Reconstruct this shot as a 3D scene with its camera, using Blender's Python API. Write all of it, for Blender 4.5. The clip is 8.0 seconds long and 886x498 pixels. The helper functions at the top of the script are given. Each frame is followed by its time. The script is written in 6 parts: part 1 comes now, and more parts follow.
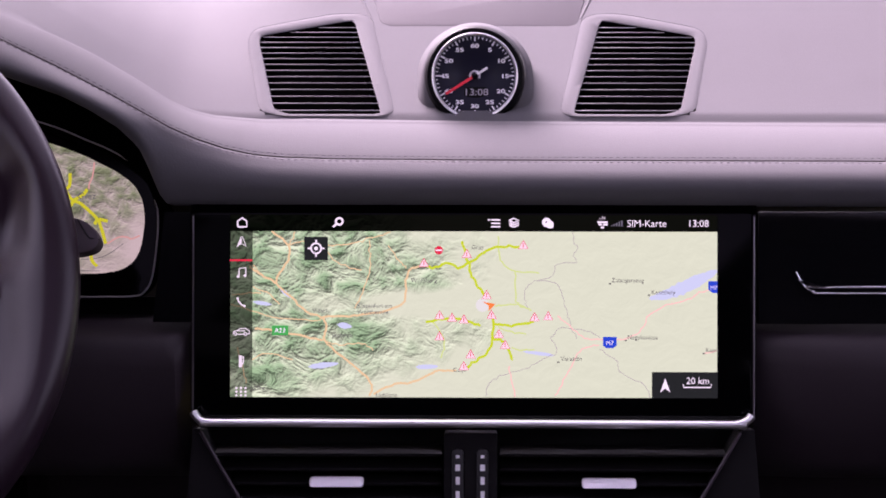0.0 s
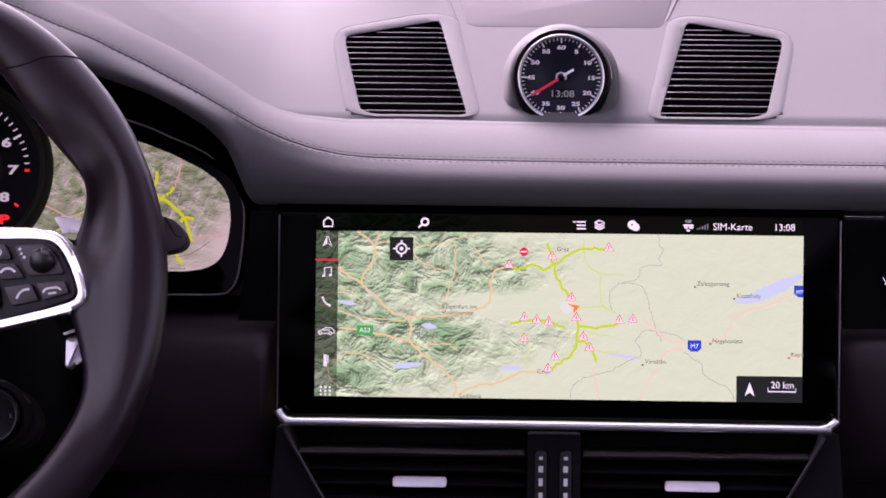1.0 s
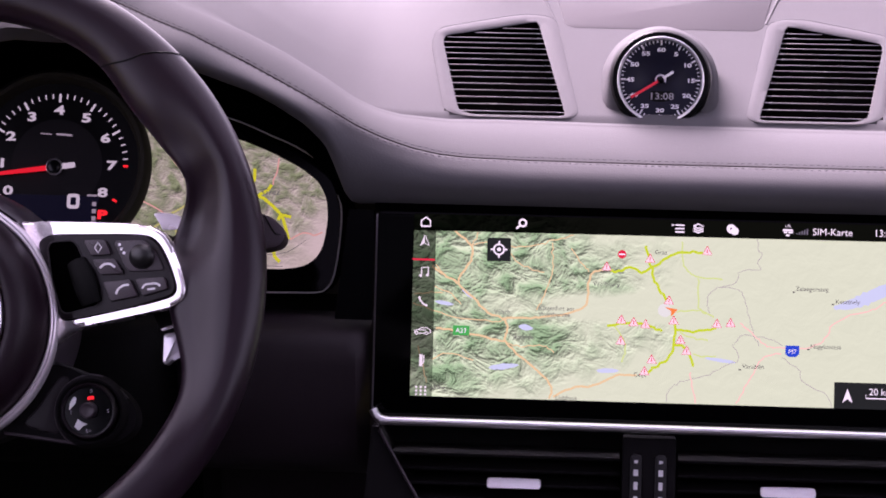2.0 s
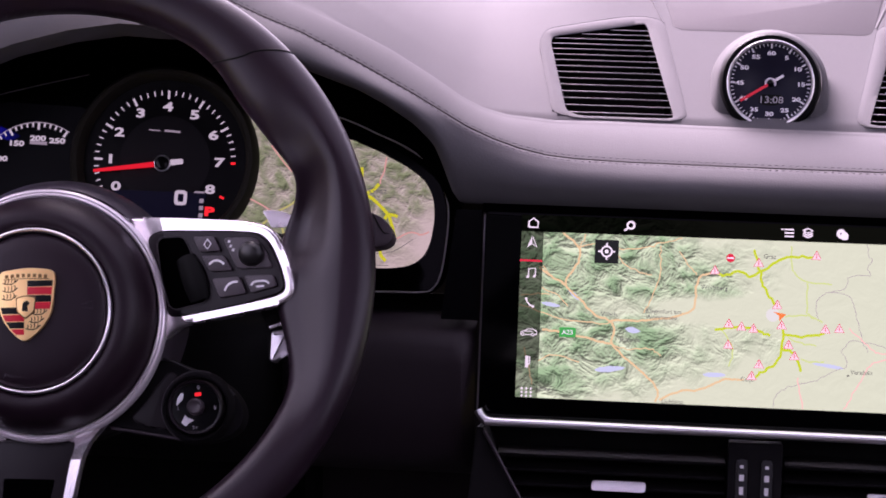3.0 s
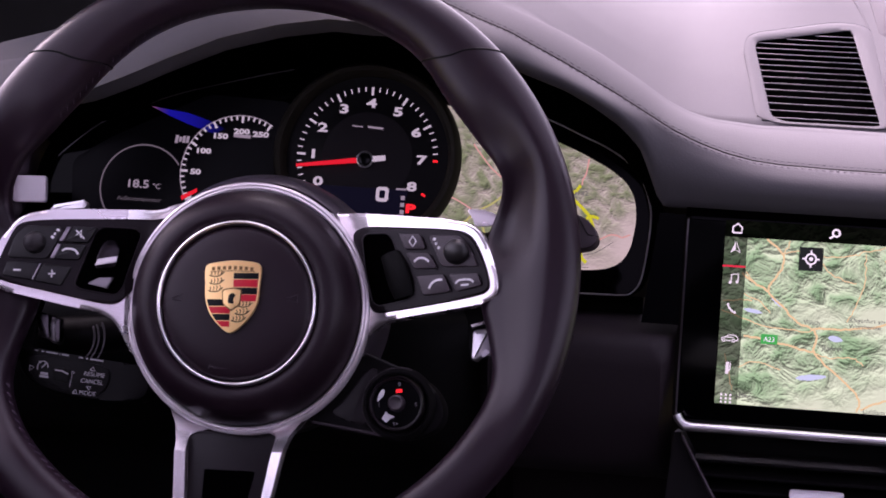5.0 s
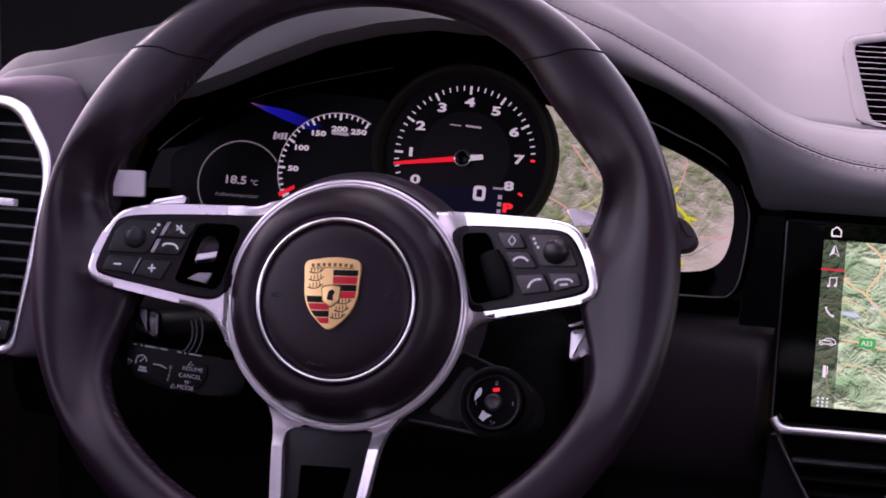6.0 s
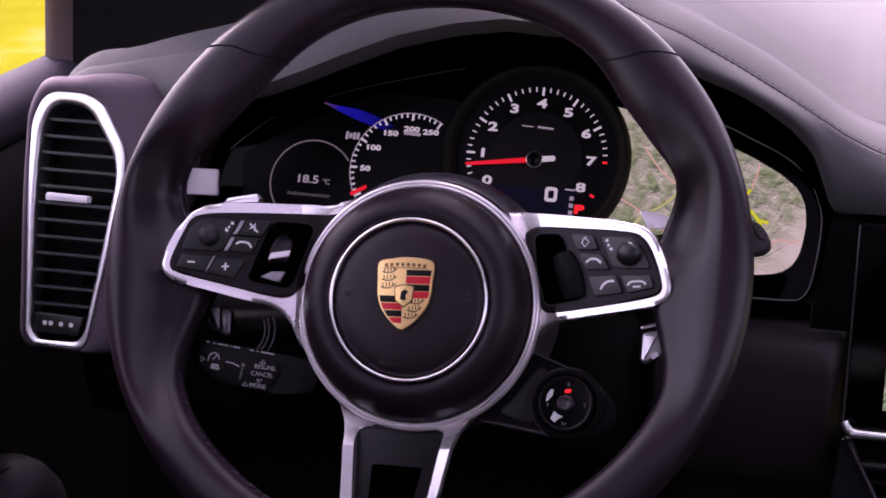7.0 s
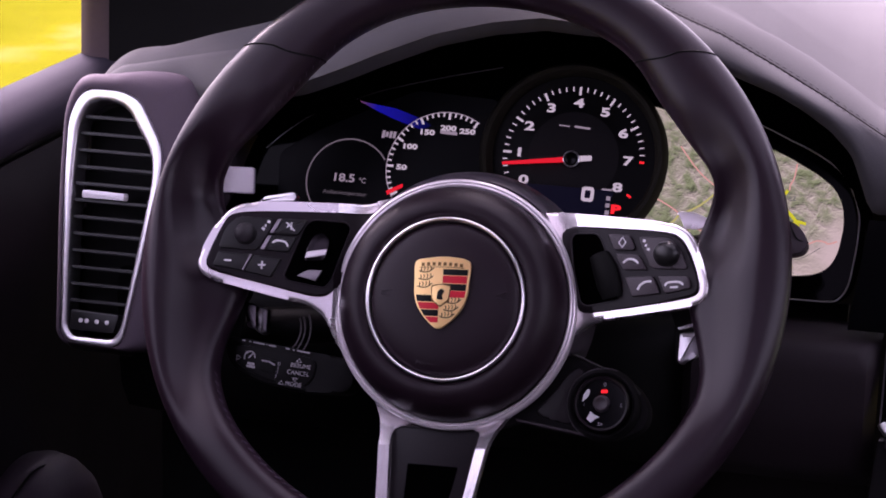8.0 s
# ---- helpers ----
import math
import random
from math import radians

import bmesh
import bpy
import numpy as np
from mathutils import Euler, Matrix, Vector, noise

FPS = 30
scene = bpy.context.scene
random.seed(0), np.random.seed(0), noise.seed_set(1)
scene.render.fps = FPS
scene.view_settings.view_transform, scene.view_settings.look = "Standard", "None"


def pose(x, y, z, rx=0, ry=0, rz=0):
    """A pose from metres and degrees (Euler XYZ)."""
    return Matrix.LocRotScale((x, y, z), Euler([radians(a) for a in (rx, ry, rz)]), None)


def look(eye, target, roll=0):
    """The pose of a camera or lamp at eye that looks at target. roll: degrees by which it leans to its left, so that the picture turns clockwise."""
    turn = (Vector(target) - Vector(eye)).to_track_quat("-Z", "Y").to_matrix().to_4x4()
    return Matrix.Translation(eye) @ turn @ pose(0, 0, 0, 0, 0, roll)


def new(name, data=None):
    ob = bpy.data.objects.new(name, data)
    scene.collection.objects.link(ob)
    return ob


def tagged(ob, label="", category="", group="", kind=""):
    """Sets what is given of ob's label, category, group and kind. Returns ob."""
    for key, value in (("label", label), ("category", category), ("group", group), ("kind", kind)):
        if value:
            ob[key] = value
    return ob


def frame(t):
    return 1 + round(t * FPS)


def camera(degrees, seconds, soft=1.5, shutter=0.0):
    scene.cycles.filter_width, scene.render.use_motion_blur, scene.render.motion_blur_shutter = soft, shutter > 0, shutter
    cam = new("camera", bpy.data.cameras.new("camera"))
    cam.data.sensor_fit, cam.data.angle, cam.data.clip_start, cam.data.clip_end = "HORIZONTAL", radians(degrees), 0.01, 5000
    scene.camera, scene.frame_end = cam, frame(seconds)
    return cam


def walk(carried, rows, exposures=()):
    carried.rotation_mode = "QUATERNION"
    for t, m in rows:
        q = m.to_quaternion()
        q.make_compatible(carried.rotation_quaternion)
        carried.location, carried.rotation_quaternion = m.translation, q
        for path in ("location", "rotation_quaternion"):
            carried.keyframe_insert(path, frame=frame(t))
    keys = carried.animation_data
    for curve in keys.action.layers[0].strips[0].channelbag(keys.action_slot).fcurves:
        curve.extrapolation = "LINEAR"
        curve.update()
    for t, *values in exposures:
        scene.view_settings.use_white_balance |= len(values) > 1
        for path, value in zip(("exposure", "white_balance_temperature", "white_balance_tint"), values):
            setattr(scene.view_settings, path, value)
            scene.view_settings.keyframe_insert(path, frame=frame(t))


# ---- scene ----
cam = camera(20.0, 8.0, soft=1.8)
PATH = [
    (0, (0.002, -1.453, 1.405), (-0.025, 0.485, 0.912), -0.1),
    (0.5, (-0.002, -1.455, 1.409), (-0.053, 0.482, 0.912), 0.0),
    (1, (-0.01, -1.454, 1.408), (-0.089, 0.483, 0.912), 0.1),
    (1.5, (-0.017, -1.453, 1.408), (-0.124, 0.482, 0.912), 0.3),
    (3, (-0.044, -1.451, 1.405), (-0.241, 0.477, 0.911), 0.8),
    (3.5, (-0.051, -1.451, 1.405), (-0.279, 0.473, 0.91), 1.0),
    (4, (-0.061, -1.452, 1.406), (-0.317, 0.468, 0.908), 1.2),
    (4.5, (-0.069, -1.452, 1.405), (-0.353, 0.464, 0.908), 1.3),
    (6, (-0.095, -1.458, 1.403), (-0.46, 0.444, 0.906), 1.8),
    (6.5, (-0.102, -1.46, 1.404), (-0.489, 0.437, 0.905), 1.9),
    (7, (-0.106, -1.463, 1.404), (-0.512, 0.431, 0.905), 2.0),
    (7.5, (-0.11, -1.464, 1.404), (-0.529, 0.426, 0.904), 2.0),
    (8, (-0.111, -1.462, 1.404), (-0.539, 0.426, 0.903), 2.1),
]
EXPOSURE, KELVIN, TINT = 2.46, 6350, 46.5
walk(cam, [(t, look(eye, target, roll)) for t, eye, target, roll in PATH], [(0.0, EXPOSURE, KELVIN, TINT)])

# ---- light ----
world = bpy.data.worlds.new("sky")
world.use_nodes = True
scene.world = world
wn = world.node_tree
sky = wn.nodes.new("ShaderNodeTexSky")
sky.sky_type, sky.sun_disc = "NISHITA", False
sky.sun_elevation, sky.sun_rotation = radians(48), radians(-33)
sky.air_density, sky.dust_density, sky.ozone_density = 1.0, 4.0, 0.6
haze = wn.nodes.new("ShaderNodeHueSaturation")
haze.inputs["Saturation"].default_value = 0.35
wn.links.new(sky.outputs[0], haze.inputs["Color"])
wn.links.new(haze.outputs[0], wn.nodes["Background"].inputs[0])
wn.nodes["Background"].inputs[1].default_value = 0.15
sun = new("sun", bpy.data.lights.new("sun", "SUN"))
sun.data.energy, sun.data.angle, sun.data.color = 3.85, radians(45), (1.0, 0.95, 0.92)
sun.matrix_world = look((-1.9, 2.9, 4.2), (0, 0, 1))


# ---- materials ----
DISPLAY = 0.209  # brightness of all displays
def material(name, colour, rough=0.5, metal=0.0, grain=0.0, bump=0.0, scale=400.0, coat=0.0, vary=0.12, spec=0.5):
    m = bpy.data.materials.new(name)
    m.use_nodes = True
    n, link = m.node_tree.nodes, m.node_tree.links
    b = n["Principled BSDF"]
    b.inputs["Metallic"].default_value = metal
    b.inputs["Coat Weight"].default_value = coat
    b.inputs["Coat Roughness"].default_value = 0.08
    b.inputs["Specular IOR Level"].default_value = spec
    tc = n.new("ShaderNodeTexCoord")
    big = n.new("ShaderNodeTexNoise")
    big.inputs["Scale"].default_value, big.inputs["Detail"].default_value = 14.0, 4.0
    link.new(tc.outputs["Object"], big.inputs["Vector"])
    fine = n.new("ShaderNodeTexNoise")
    fine.inputs["Scale"].default_value, fine.inputs["Detail"].default_value = scale, 3.0
    link.new(tc.outputs["Object"], fine.inputs["Vector"])
    mix = n.new("ShaderNodeMixRGB")
    mix.blend_type = "MIX"
    mix.inputs[1].default_value = (*[c * (1 - vary) for c in colour], 1)
    mix.inputs[2].default_value = (*[min(1, c * (1 + vary)) for c in colour], 1)
    add = n.new("ShaderNodeMath")
    add.operation = "MULTIPLY_ADD"
    add.inputs[1].default_value = grain
    link.new(fine.outputs[0], add.inputs[0])
    link.new(big.outputs[0], add.inputs[2])
    link.new(add.outputs[0], mix.inputs[0])
    link.new(mix.outputs[0], b.inputs["Base Color"])
    rr = n.new("ShaderNodeMapRange")
    rr.inputs["To Min"].default_value, rr.inputs["To Max"].default_value = rough * 0.85, min(1, rough * 1.15)
    link.new(big.outputs[0], rr.inputs["Value"])
    link.new(rr.outputs[0], b.inputs["Roughness"])
    if bump:
        bn = n.new("ShaderNodeBump")
        bn.inputs["Strength"].default_value, bn.inputs["Distance"].default_value = bump, 0.0004
        link.new(fine.outputs[0], bn.inputs["Height"])
        link.new(bn.outputs[0], b.inputs["Normal"])
    return m


def glow(name, colour, strength):
    m = bpy.data.materials.new(name)
    m.use_nodes = True
    b = m.node_tree.nodes["Principled BSDF"]
    b.inputs["Base Color"].default_value = (0.003, 0.003, 0.003, 1)
    b.inputs["Roughness"].default_value = 0.25
    b.inputs["Specular IOR Level"].default_value = 0.04
    b.inputs["Emission Color"].default_value = (*colour, 1)
    b.inputs["Emission Strength"].default_value = strength * DISPLAY
    return m


def map_screen(name, strength, hills, plain, west, grain=62.0, relief=9.0, start=0.5):
    """Shaded relief of a road map that glows as a display does. west: how far the mountains reach."""
    m = bpy.data.materials.new(name)
    m.use_nodes = True
    n, link = m.node_tree.nodes, m.node_tree.links
    b = n["Principled BSDF"]
    b.inputs["Base Color"].default_value = (0.003, 0.003, 0.003, 1)
    b.inputs["Roughness"].default_value = 0.2
    b.inputs["Specular IOR Level"].default_value = 0.15
    tc = n.new("ShaderNodeTexCoord")
    warp = n.new("ShaderNodeTexNoise")
    warp.inputs["Scale"].default_value, warp.inputs["Detail"].default_value = 40, 2
    link.new(tc.outputs["Object"], warp.inputs["Vector"])
    bend = n.new("ShaderNodeVectorMath")
    bend.operation = "MULTIPLY_ADD"
    bend.inputs[1].default_value = (0.010, 0.010, 0)
    link.new(warp.outputs[1], bend.inputs[0])
    link.new(tc.outputs["Object"], bend.inputs[2])

    def height(dx, dy):
        mv = n.new("ShaderNodeMapping")
        mv.inputs["Location"].default_value = (dx, dy, 0)
        mv.inputs["Rotation"].default_value = (0, 0, 0.5)
        mv.inputs["Scale"].default_value = (0.9, 1.15, 1)
        link.new(bend.outputs[0], mv.inputs["Vector"])
        a, b, c = n.new("ShaderNodeTexNoise"), n.new("ShaderNodeTexNoise"), n.new("ShaderNodeMath")
        a.noise_type, b.noise_type = "FBM", "RIDGED_MULTIFRACTAL"
        a.inputs["Scale"].default_value, a.inputs["Detail"].default_value, a.inputs["Roughness"].default_value = grain, 7.0, 0.64
        b.inputs["Scale"].default_value, b.inputs["Detail"].default_value, b.inputs["Roughness"].default_value = grain * 0.8, 5.0, 0.6
        a.inputs["Distortion"].default_value = 0.5
        c.operation = "MULTIPLY_ADD"
        c.inputs[1].default_value = 0.4
        link.new(mv.outputs[0], a.inputs["Vector"])
        link.new(mv.outputs[0], b.inputs["Vector"])
        link.new(b.outputs[0], c.inputs[0])
        link.new(a.outputs[0], c.inputs[2])
        return c.outputs[0]

    dif = n.new("ShaderNodeMath")
    dif.operation = "SUBTRACT"
    ground_height = height(0, 0)
    link.new(ground_height, dif.inputs[0])
    link.new(height(-0.05 / grain, 0.05 / grain), dif.inputs[1])
    sep = n.new("ShaderNodeSeparateXYZ")
    link.new(tc.outputs["Object"], sep.inputs[0])
    # how far east the mountains reach, by latitude
    lat = n.new("ShaderNodeMapRange")
    lat.inputs["From Min"].default_value, lat.inputs["From Max"].default_value = -0.055, 0.055
    link.new(sep.outputs[1], lat.inputs["Value"])
    reach = n.new("ShaderNodeValToRGB")
    stops = reach.color_ramp.elements
    for k, (pos, v) in enumerate(west):
        el = stops[k] if k < 2 else stops.new(pos)
        el.position, el.color = pos, (v, v, v, 1)
    link.new(lat.outputs[0], reach.inputs[0])
    east = n.new("ShaderNodeMath")
    east.operation = "MULTIPLY_ADD"
    east.inputs[1].default_value, east.inputs[2].default_value = 3.33, start
    link.new(sep.outputs[0], east.inputs[0])
    low = n.new("ShaderNodeTexNoise")
    low.inputs["Scale"].default_value, low.inputs["Detail"].default_value = 34, 3
    link.new(tc.outputs["Object"], low.inputs["Vector"])
    edge = n.new("ShaderNodeMath")
    edge.operation = "MULTIPLY_ADD"
    edge.inputs[1].default_value = 0.5
    link.new(low.outputs[0], edge.inputs[0])
    link.new(reach.outputs[0], edge.inputs[2])
    gap = n.new("ShaderNodeMath")
    gap.operation = "SUBTRACT"
    link.new(edge.outputs[0], gap.inputs[0])
    link.new(east.outputs[0], gap.inputs[1])
    mm = n.new("ShaderNodeMapRange")
    mm.inputs["From Min"].default_value, mm.inputs["From Max"].default_value = 0.17, 0.42
    link.new(gap.outputs[0], mm.inputs["Value"])
    # valley floors between the ridges stay pale
    wood = n.new("ShaderNodeMapRange")
    wood.inputs["From Min"].default_value, wood.inputs["From Max"].default_value = 0.40, 0.62
    wood.inputs["To Min"].default_value = 0.35
    link.new(ground_height, wood.inputs["Value"])
    green = n.new("ShaderNodeMath")
    green.operation = "MULTIPLY"
    link.new(mm.outputs[0], green.inputs[0])
    link.new(wood.outputs[0], green.inputs[1])
    col = n.new("ShaderNodeMixRGB")
    col.inputs[1].default_value, col.inputs[2].default_value = (*plain, 1), (*hills, 1)
    link.new(green.outputs[0], col.inputs[0])
    amount = n.new("ShaderNodeMapRange")
    amount.inputs["To Min"].default_value, amount.inputs["To Max"].default_value = 0.4, relief
    link.new(mm.outputs[0], amount.inputs["Value"])
    sh = n.new("ShaderNodeMath")
    sh.operation = "MULTIPLY_ADD"
    link.new(dif.outputs[0], sh.inputs[0])
    link.new(amount.outputs[0], sh.inputs[1])
    sh.inputs[2].default_value = 1.0
    cl = n.new("ShaderNodeClamp")
    cl.inputs["Min"].default_value, cl.inputs["Max"].default_value = 0.26, 1.5
    link.new(sh.outputs[0], cl.inputs["Value"])
    out = n.new("ShaderNodeVectorMath")
    out.operation = "SCALE"
    link.new(col.outputs[0], out.inputs[0])
    link.new(cl.outputs[0], out.inputs["Scale"])
    link.new(out.outputs[0], b.inputs["Emission Color"])
    b.inputs["Emission Strength"].default_value = strength * DISPLAY
    return m


def fading_glow(name, stops, x0, x1, strength):
    """A glow that changes colour along the display."""
    m = glow(name, (0, 0, 0), strength)
    n, link = m.node_tree.nodes, m.node_tree.links
    tc, sep, at, ramp = n.new("ShaderNodeTexCoord"), n.new("ShaderNodeSeparateXYZ"), n.new("ShaderNodeMapRange"), n.new("ShaderNodeValToRGB")
    at.inputs["From Min"].default_value, at.inputs["From Max"].default_value = x0, x1
    for k, (pos, colour) in enumerate(stops):
        el = ramp.color_ramp.elements[k] if k < 2 else ramp.color_ramp.elements.new(pos)
        el.position, el.color = pos, (*colour, 1)
    link.new(tc.outputs["Object"], sep.inputs[0])
    link.new(sep.outputs[0], at.inputs["Value"])
    link.new(at.outputs[0], ramp.inputs[0])
    link.new(ramp.outputs[0], n["Principled BSDF"].inputs["Emission Color"])
    return m


def shade_film(name, keep):
    """A dark see-through film over part of a display."""
    m = bpy.data.materials.new(name)
    m.use_nodes = True
    n, link = m.node_tree.nodes, m.node_tree.links
    n.remove(n["Principled BSDF"])
    t = n.new("ShaderNodeBsdfTransparent")
    t.inputs[0].default_value = (keep, keep, keep, 1)
    link.new(t.outputs[0], n["Material Output"].inputs[0])
    return m


DASH = material("dash_leather", (0.0755, 0.073, 0.0775), 0.8, grain=0.5, bump=0.3, scale=900, spec=0.06)
LEATHER = material("black_leather", (0.013, 0.0056, 0.0102), 0.38, grain=0.5, bump=0.3, scale=900, spec=0.4)
RIM = material("rim_leather", (0.0128, 0.0062, 0.0108), 0.34, grain=0.4, bump=0.2, scale=1200, spec=0.29)
PLASTIC = material("soft_black_plastic", (0.0046, 0.003, 0.0039), 0.5, grain=0.4, bump=0.2, scale=1200, spec=0.35)
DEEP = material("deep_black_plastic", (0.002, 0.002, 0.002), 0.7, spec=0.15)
# sheenless black that paints deep shade into gaps, recesses and undersides
VOID = material("shade_black", (0.0008, 0.0007, 0.0008), 0.9, spec=0.0)
GLOSS = material("gloss_black_trim", (0.002, 0.002, 0.0025), 0.09, spec=0.2)
GLASS_BLACK = material("black_display_glass", (0.0005, 0.0005, 0.0007), 0.07, spec=0.06)
SILVER = material("satin_silver", (0.92, 0.89, 0.92), 0.33, metal=1.0, vary=0.05)
RING = material("satin_ring", (0.99, 0.91, 0.94), 0.26, metal=0.5, vary=0.04)
SPOKE = material("satin_spoke", (0.98, 0.91, 0.94), 0.27, metal=0.86, vary=0.04)
CHROME = material("bright_chrome", (0.85, 0.84, 0.85), 0.12, metal=1.0, vary=0.03)
BUTTON = material("button_plastic", (0.034, 0.024, 0.030), 0.42, grain=0.3, bump=0.1, scale=1500)
BUTTON_DARK = material("dark_button_plastic", (0.006, 0.0056, 0.006), 0.4, grain=0.3, bump=0.1, scale=1500)
PANEL = material("switch_panel_plastic", (0.0066, 0.0036, 0.0054), 0.4, grain=0.3, bump=0.1, scale=1500, spec=0.25)
PRINT = material("white_print", (0.75, 0.73, 0.75), 0.5)
PRINT_DIM = material("grey_print", (0.32, 0.3, 0.32), 0.5)
# grey paints the light caught by the edges of the black grille slats
SLAT_LIT = material("slat_lit_grey", (0.2, 0.19, 0.2), 0.6, spec=0.2)
GREY = material("grey_plate", (0.55, 0.5, 0.54), 0.5)
THREAD = material("grey_thread", (0.032, 0.029, 0.036), 0.8)
THREAD_DARK = material("dark_thread", (0.016, 0.013, 0.015), 0.8)
GOLD = material("gold_enamel", (0.95, 0.6, 0.25), 0.34, metal=0.7)
RED = material("red_enamel", (0.6, 0.02, 0.035), 0.3, spec=0.2)
BLACK_ENAMEL = material("black_enamel", (0.004, 0.004, 0.004), 0.3, spec=0.15)
HEADLINER = material("headliner_cloth", (0.03, 0.028, 0.03), 0.95, grain=0.6, bump=0.3, scale=700)
CARPET = material("carpet", (0.005, 0.0048, 0.005), 1.0, grain=0.8, bump=0.5, scale=500)
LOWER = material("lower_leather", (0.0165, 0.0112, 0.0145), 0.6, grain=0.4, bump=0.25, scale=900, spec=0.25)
# one door leather twice: light painted into the sill, shade into the lower door
DOOR_LIT = material("lit_door_leather", (0.027, 0.0235, 0.032), 0.8, grain=0.4, bump=0.2, scale=900, spec=0.03)
DOOR_SHADED = material("shaded_door_leather", (0.008, 0.006, 0.0078), 0.7, grain=0.4, bump=0.2, scale=900, spec=0.1)
# dash leather with purple added to offset green light bounced off the field
DASH_END_TINTED = material("dash_end_tinted_leather", (0.088, 0.068, 0.086), 0.75, grain=0.5, bump=0.3, scale=900, spec=0.1)
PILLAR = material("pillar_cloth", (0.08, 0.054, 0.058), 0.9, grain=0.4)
NEEDLE = glow("red_needle", (0.9, 0.02, 0.03), 0.7)
LIT = glow("lit_white", (1.0, 0.95, 1.0), 0.4)
LIT_DIM = glow("lit_grey", (1.0, 0.9, 1.0), 0.22)
LIT_RED = glow("lit_red", (1.0, 0.03, 0.03), 0.9)
LIT_BLUE = fading_glow("lit_blue", [(0.0, (0.5, 0.2, 0.3)), (1.0, (0.002, 0.002, 0.02)), (0.12, (0.12, 0.05, 0.3)), (0.25, (0.02, 0.02, 0.62)), (0.6, (0.015, 0.015, 0.45))], -0.098, -0.047, 0.35)
SCREEN_BAR = glow("dark_menu_bar", (0.014, 0.017, 0.016), 1.0)
SCREEN_ICON = glow("white_icon", (1.0, 0.96, 1.0), 0.85)
ROAD_GREEN = glow("yellow_green_road", (0.52, 0.70, 0.02), 0.9)
ROAD_PALE = glow("pale_green_road", (0.58, 0.76, 0.26), 0.9)
ROAD_ORANGE = glow("orange_road", (0.76, 0.60, 0.30), 0.9)
BORDER = glow("grey_border", (0.4, 0.38, 0.36), 0.9)
LAKE = glow("pale_blue_lake", (0.55, 0.66, 0.78), 0.9)
NAME = glow("grey_place_name", (0.12, 0.12, 0.11), 0.9)
SIGN_RED = glow("red_sign", (0.75, 0.03, 0.06), 0.9)
SIGN_PINK = glow("pink_sign_face", (0.9, 0.72, 0.72), 0.9)
SIGN_GREEN = glow("green_sign", (0.03, 0.42, 0.08), 0.9)
SIGN_BLUE = glow("blue_sign", (0.02, 0.07, 0.55), 0.9)
ARROW = glow("orange_arrow", (0.9, 0.25, 0.05), 0.9)
MAP = map_screen("map_relief", 0.92, (0.22, 0.38, 0.19), (0.62, 0.74, 0.49), [(0.0, 0.16), (1.0, 0.34), (0.12, 0.32), (0.30, 0.46), (0.42, 0.42), (0.49, 0.22), (0.55, 0.22), (0.62, 0.46), (0.85, 0.44)], 74.0, 14.0)
MAP_SMALL = map_screen("map_relief_small", 0.62, (0.24, 0.30, 0.15), (0.73, 0.64, 0.56), [(0.0, 0.42), (1.0, 1.0), (0.30, 0.52), (0.5, 0.72), (0.7, 0.9)], 120.0, 8.0, -0.2)


# ---- builders: outlines in millimetres in a leaning frame, u right, v up, w towards the driver ----
def plate(x, y, z, lean, roll=0.0, yaw=0.0):
    return pose(x, y, z, 90 - lean, 0, yaw) @ pose(0, 0, 0, 0, 0, roll)


def thing(name, m, label, category, group="", kind=""):
    ob = new(name)
    ob.matrix_world = m
    ob.empty_display_size = 0.02
    return tagged(ob, label, category, group, kind)


def finish(name, bm, mat, parent, label="", smooth=40.0, m=None):
    """Links a bmesh in millimetres of its parent's frame as one mesh."""
    bmesh.ops.scale(bm, vec=(0.001, 0.001, 0.001), verts=bm.verts)
    if m is not None:
        bmesh.ops.transform(bm, matrix=m, verts=bm.verts)
    bmesh.ops.recalc_face_normals(bm, faces=bm.faces)
    data = bpy.data.meshes.new(name)
    bm.to_mesh(data)
    bm.free()
    data.materials.append(mat)
    for p in data.polygons:
        p.use_smooth = True
    if smooth is not None:
        data.set_sharp_from_angle(angle=radians(smooth))
    ob = new(name, data)
    if parent is not None:
        ob.parent = parent
    if label:
        ob["label"] = label
    return ob


def rounded(points, r, steps=5):
    """A polygon with rounded corners; r may be one number or one for each corner."""
    out = []
    n = len(points)
    for i, p in enumerate(points):
        ri = r[i] if isinstance(r, (list, tuple)) else r
        p = Vector(p)
        a, b = Vector(points[i - 1]) - p, Vector(points[(i + 1) % n]) - p
        d = min(ri, a.length * 0.48, b.length * 0.48)
        if d < 0.05:
            out.append(tuple(p))
            continue
        p0, p2 = p + a.normalized() * d, p + b.normalized() * d
        for k in range(steps + 1):
            t = k / steps
            out.append(tuple((1 - t) ** 2 * p0 + 2 * t * (1 - t) * p + t * t * p2))
    return out


def soften(points, times=2):
    """Cuts the corners of a closed outline, so that it runs in smooth curves."""
    for _ in range(times):
        out = []
        for p, q in zip(points, points[1:] + points[:1]):
            out.append((0.75 * p[0] + 0.25 * q[0], 0.75 * p[1] + 0.25 * q[1]))
            out.append((0.25 * p[0] + 0.75 * q[0], 0.25 * p[1] + 0.75 * q[1]))
        points = out
    return points


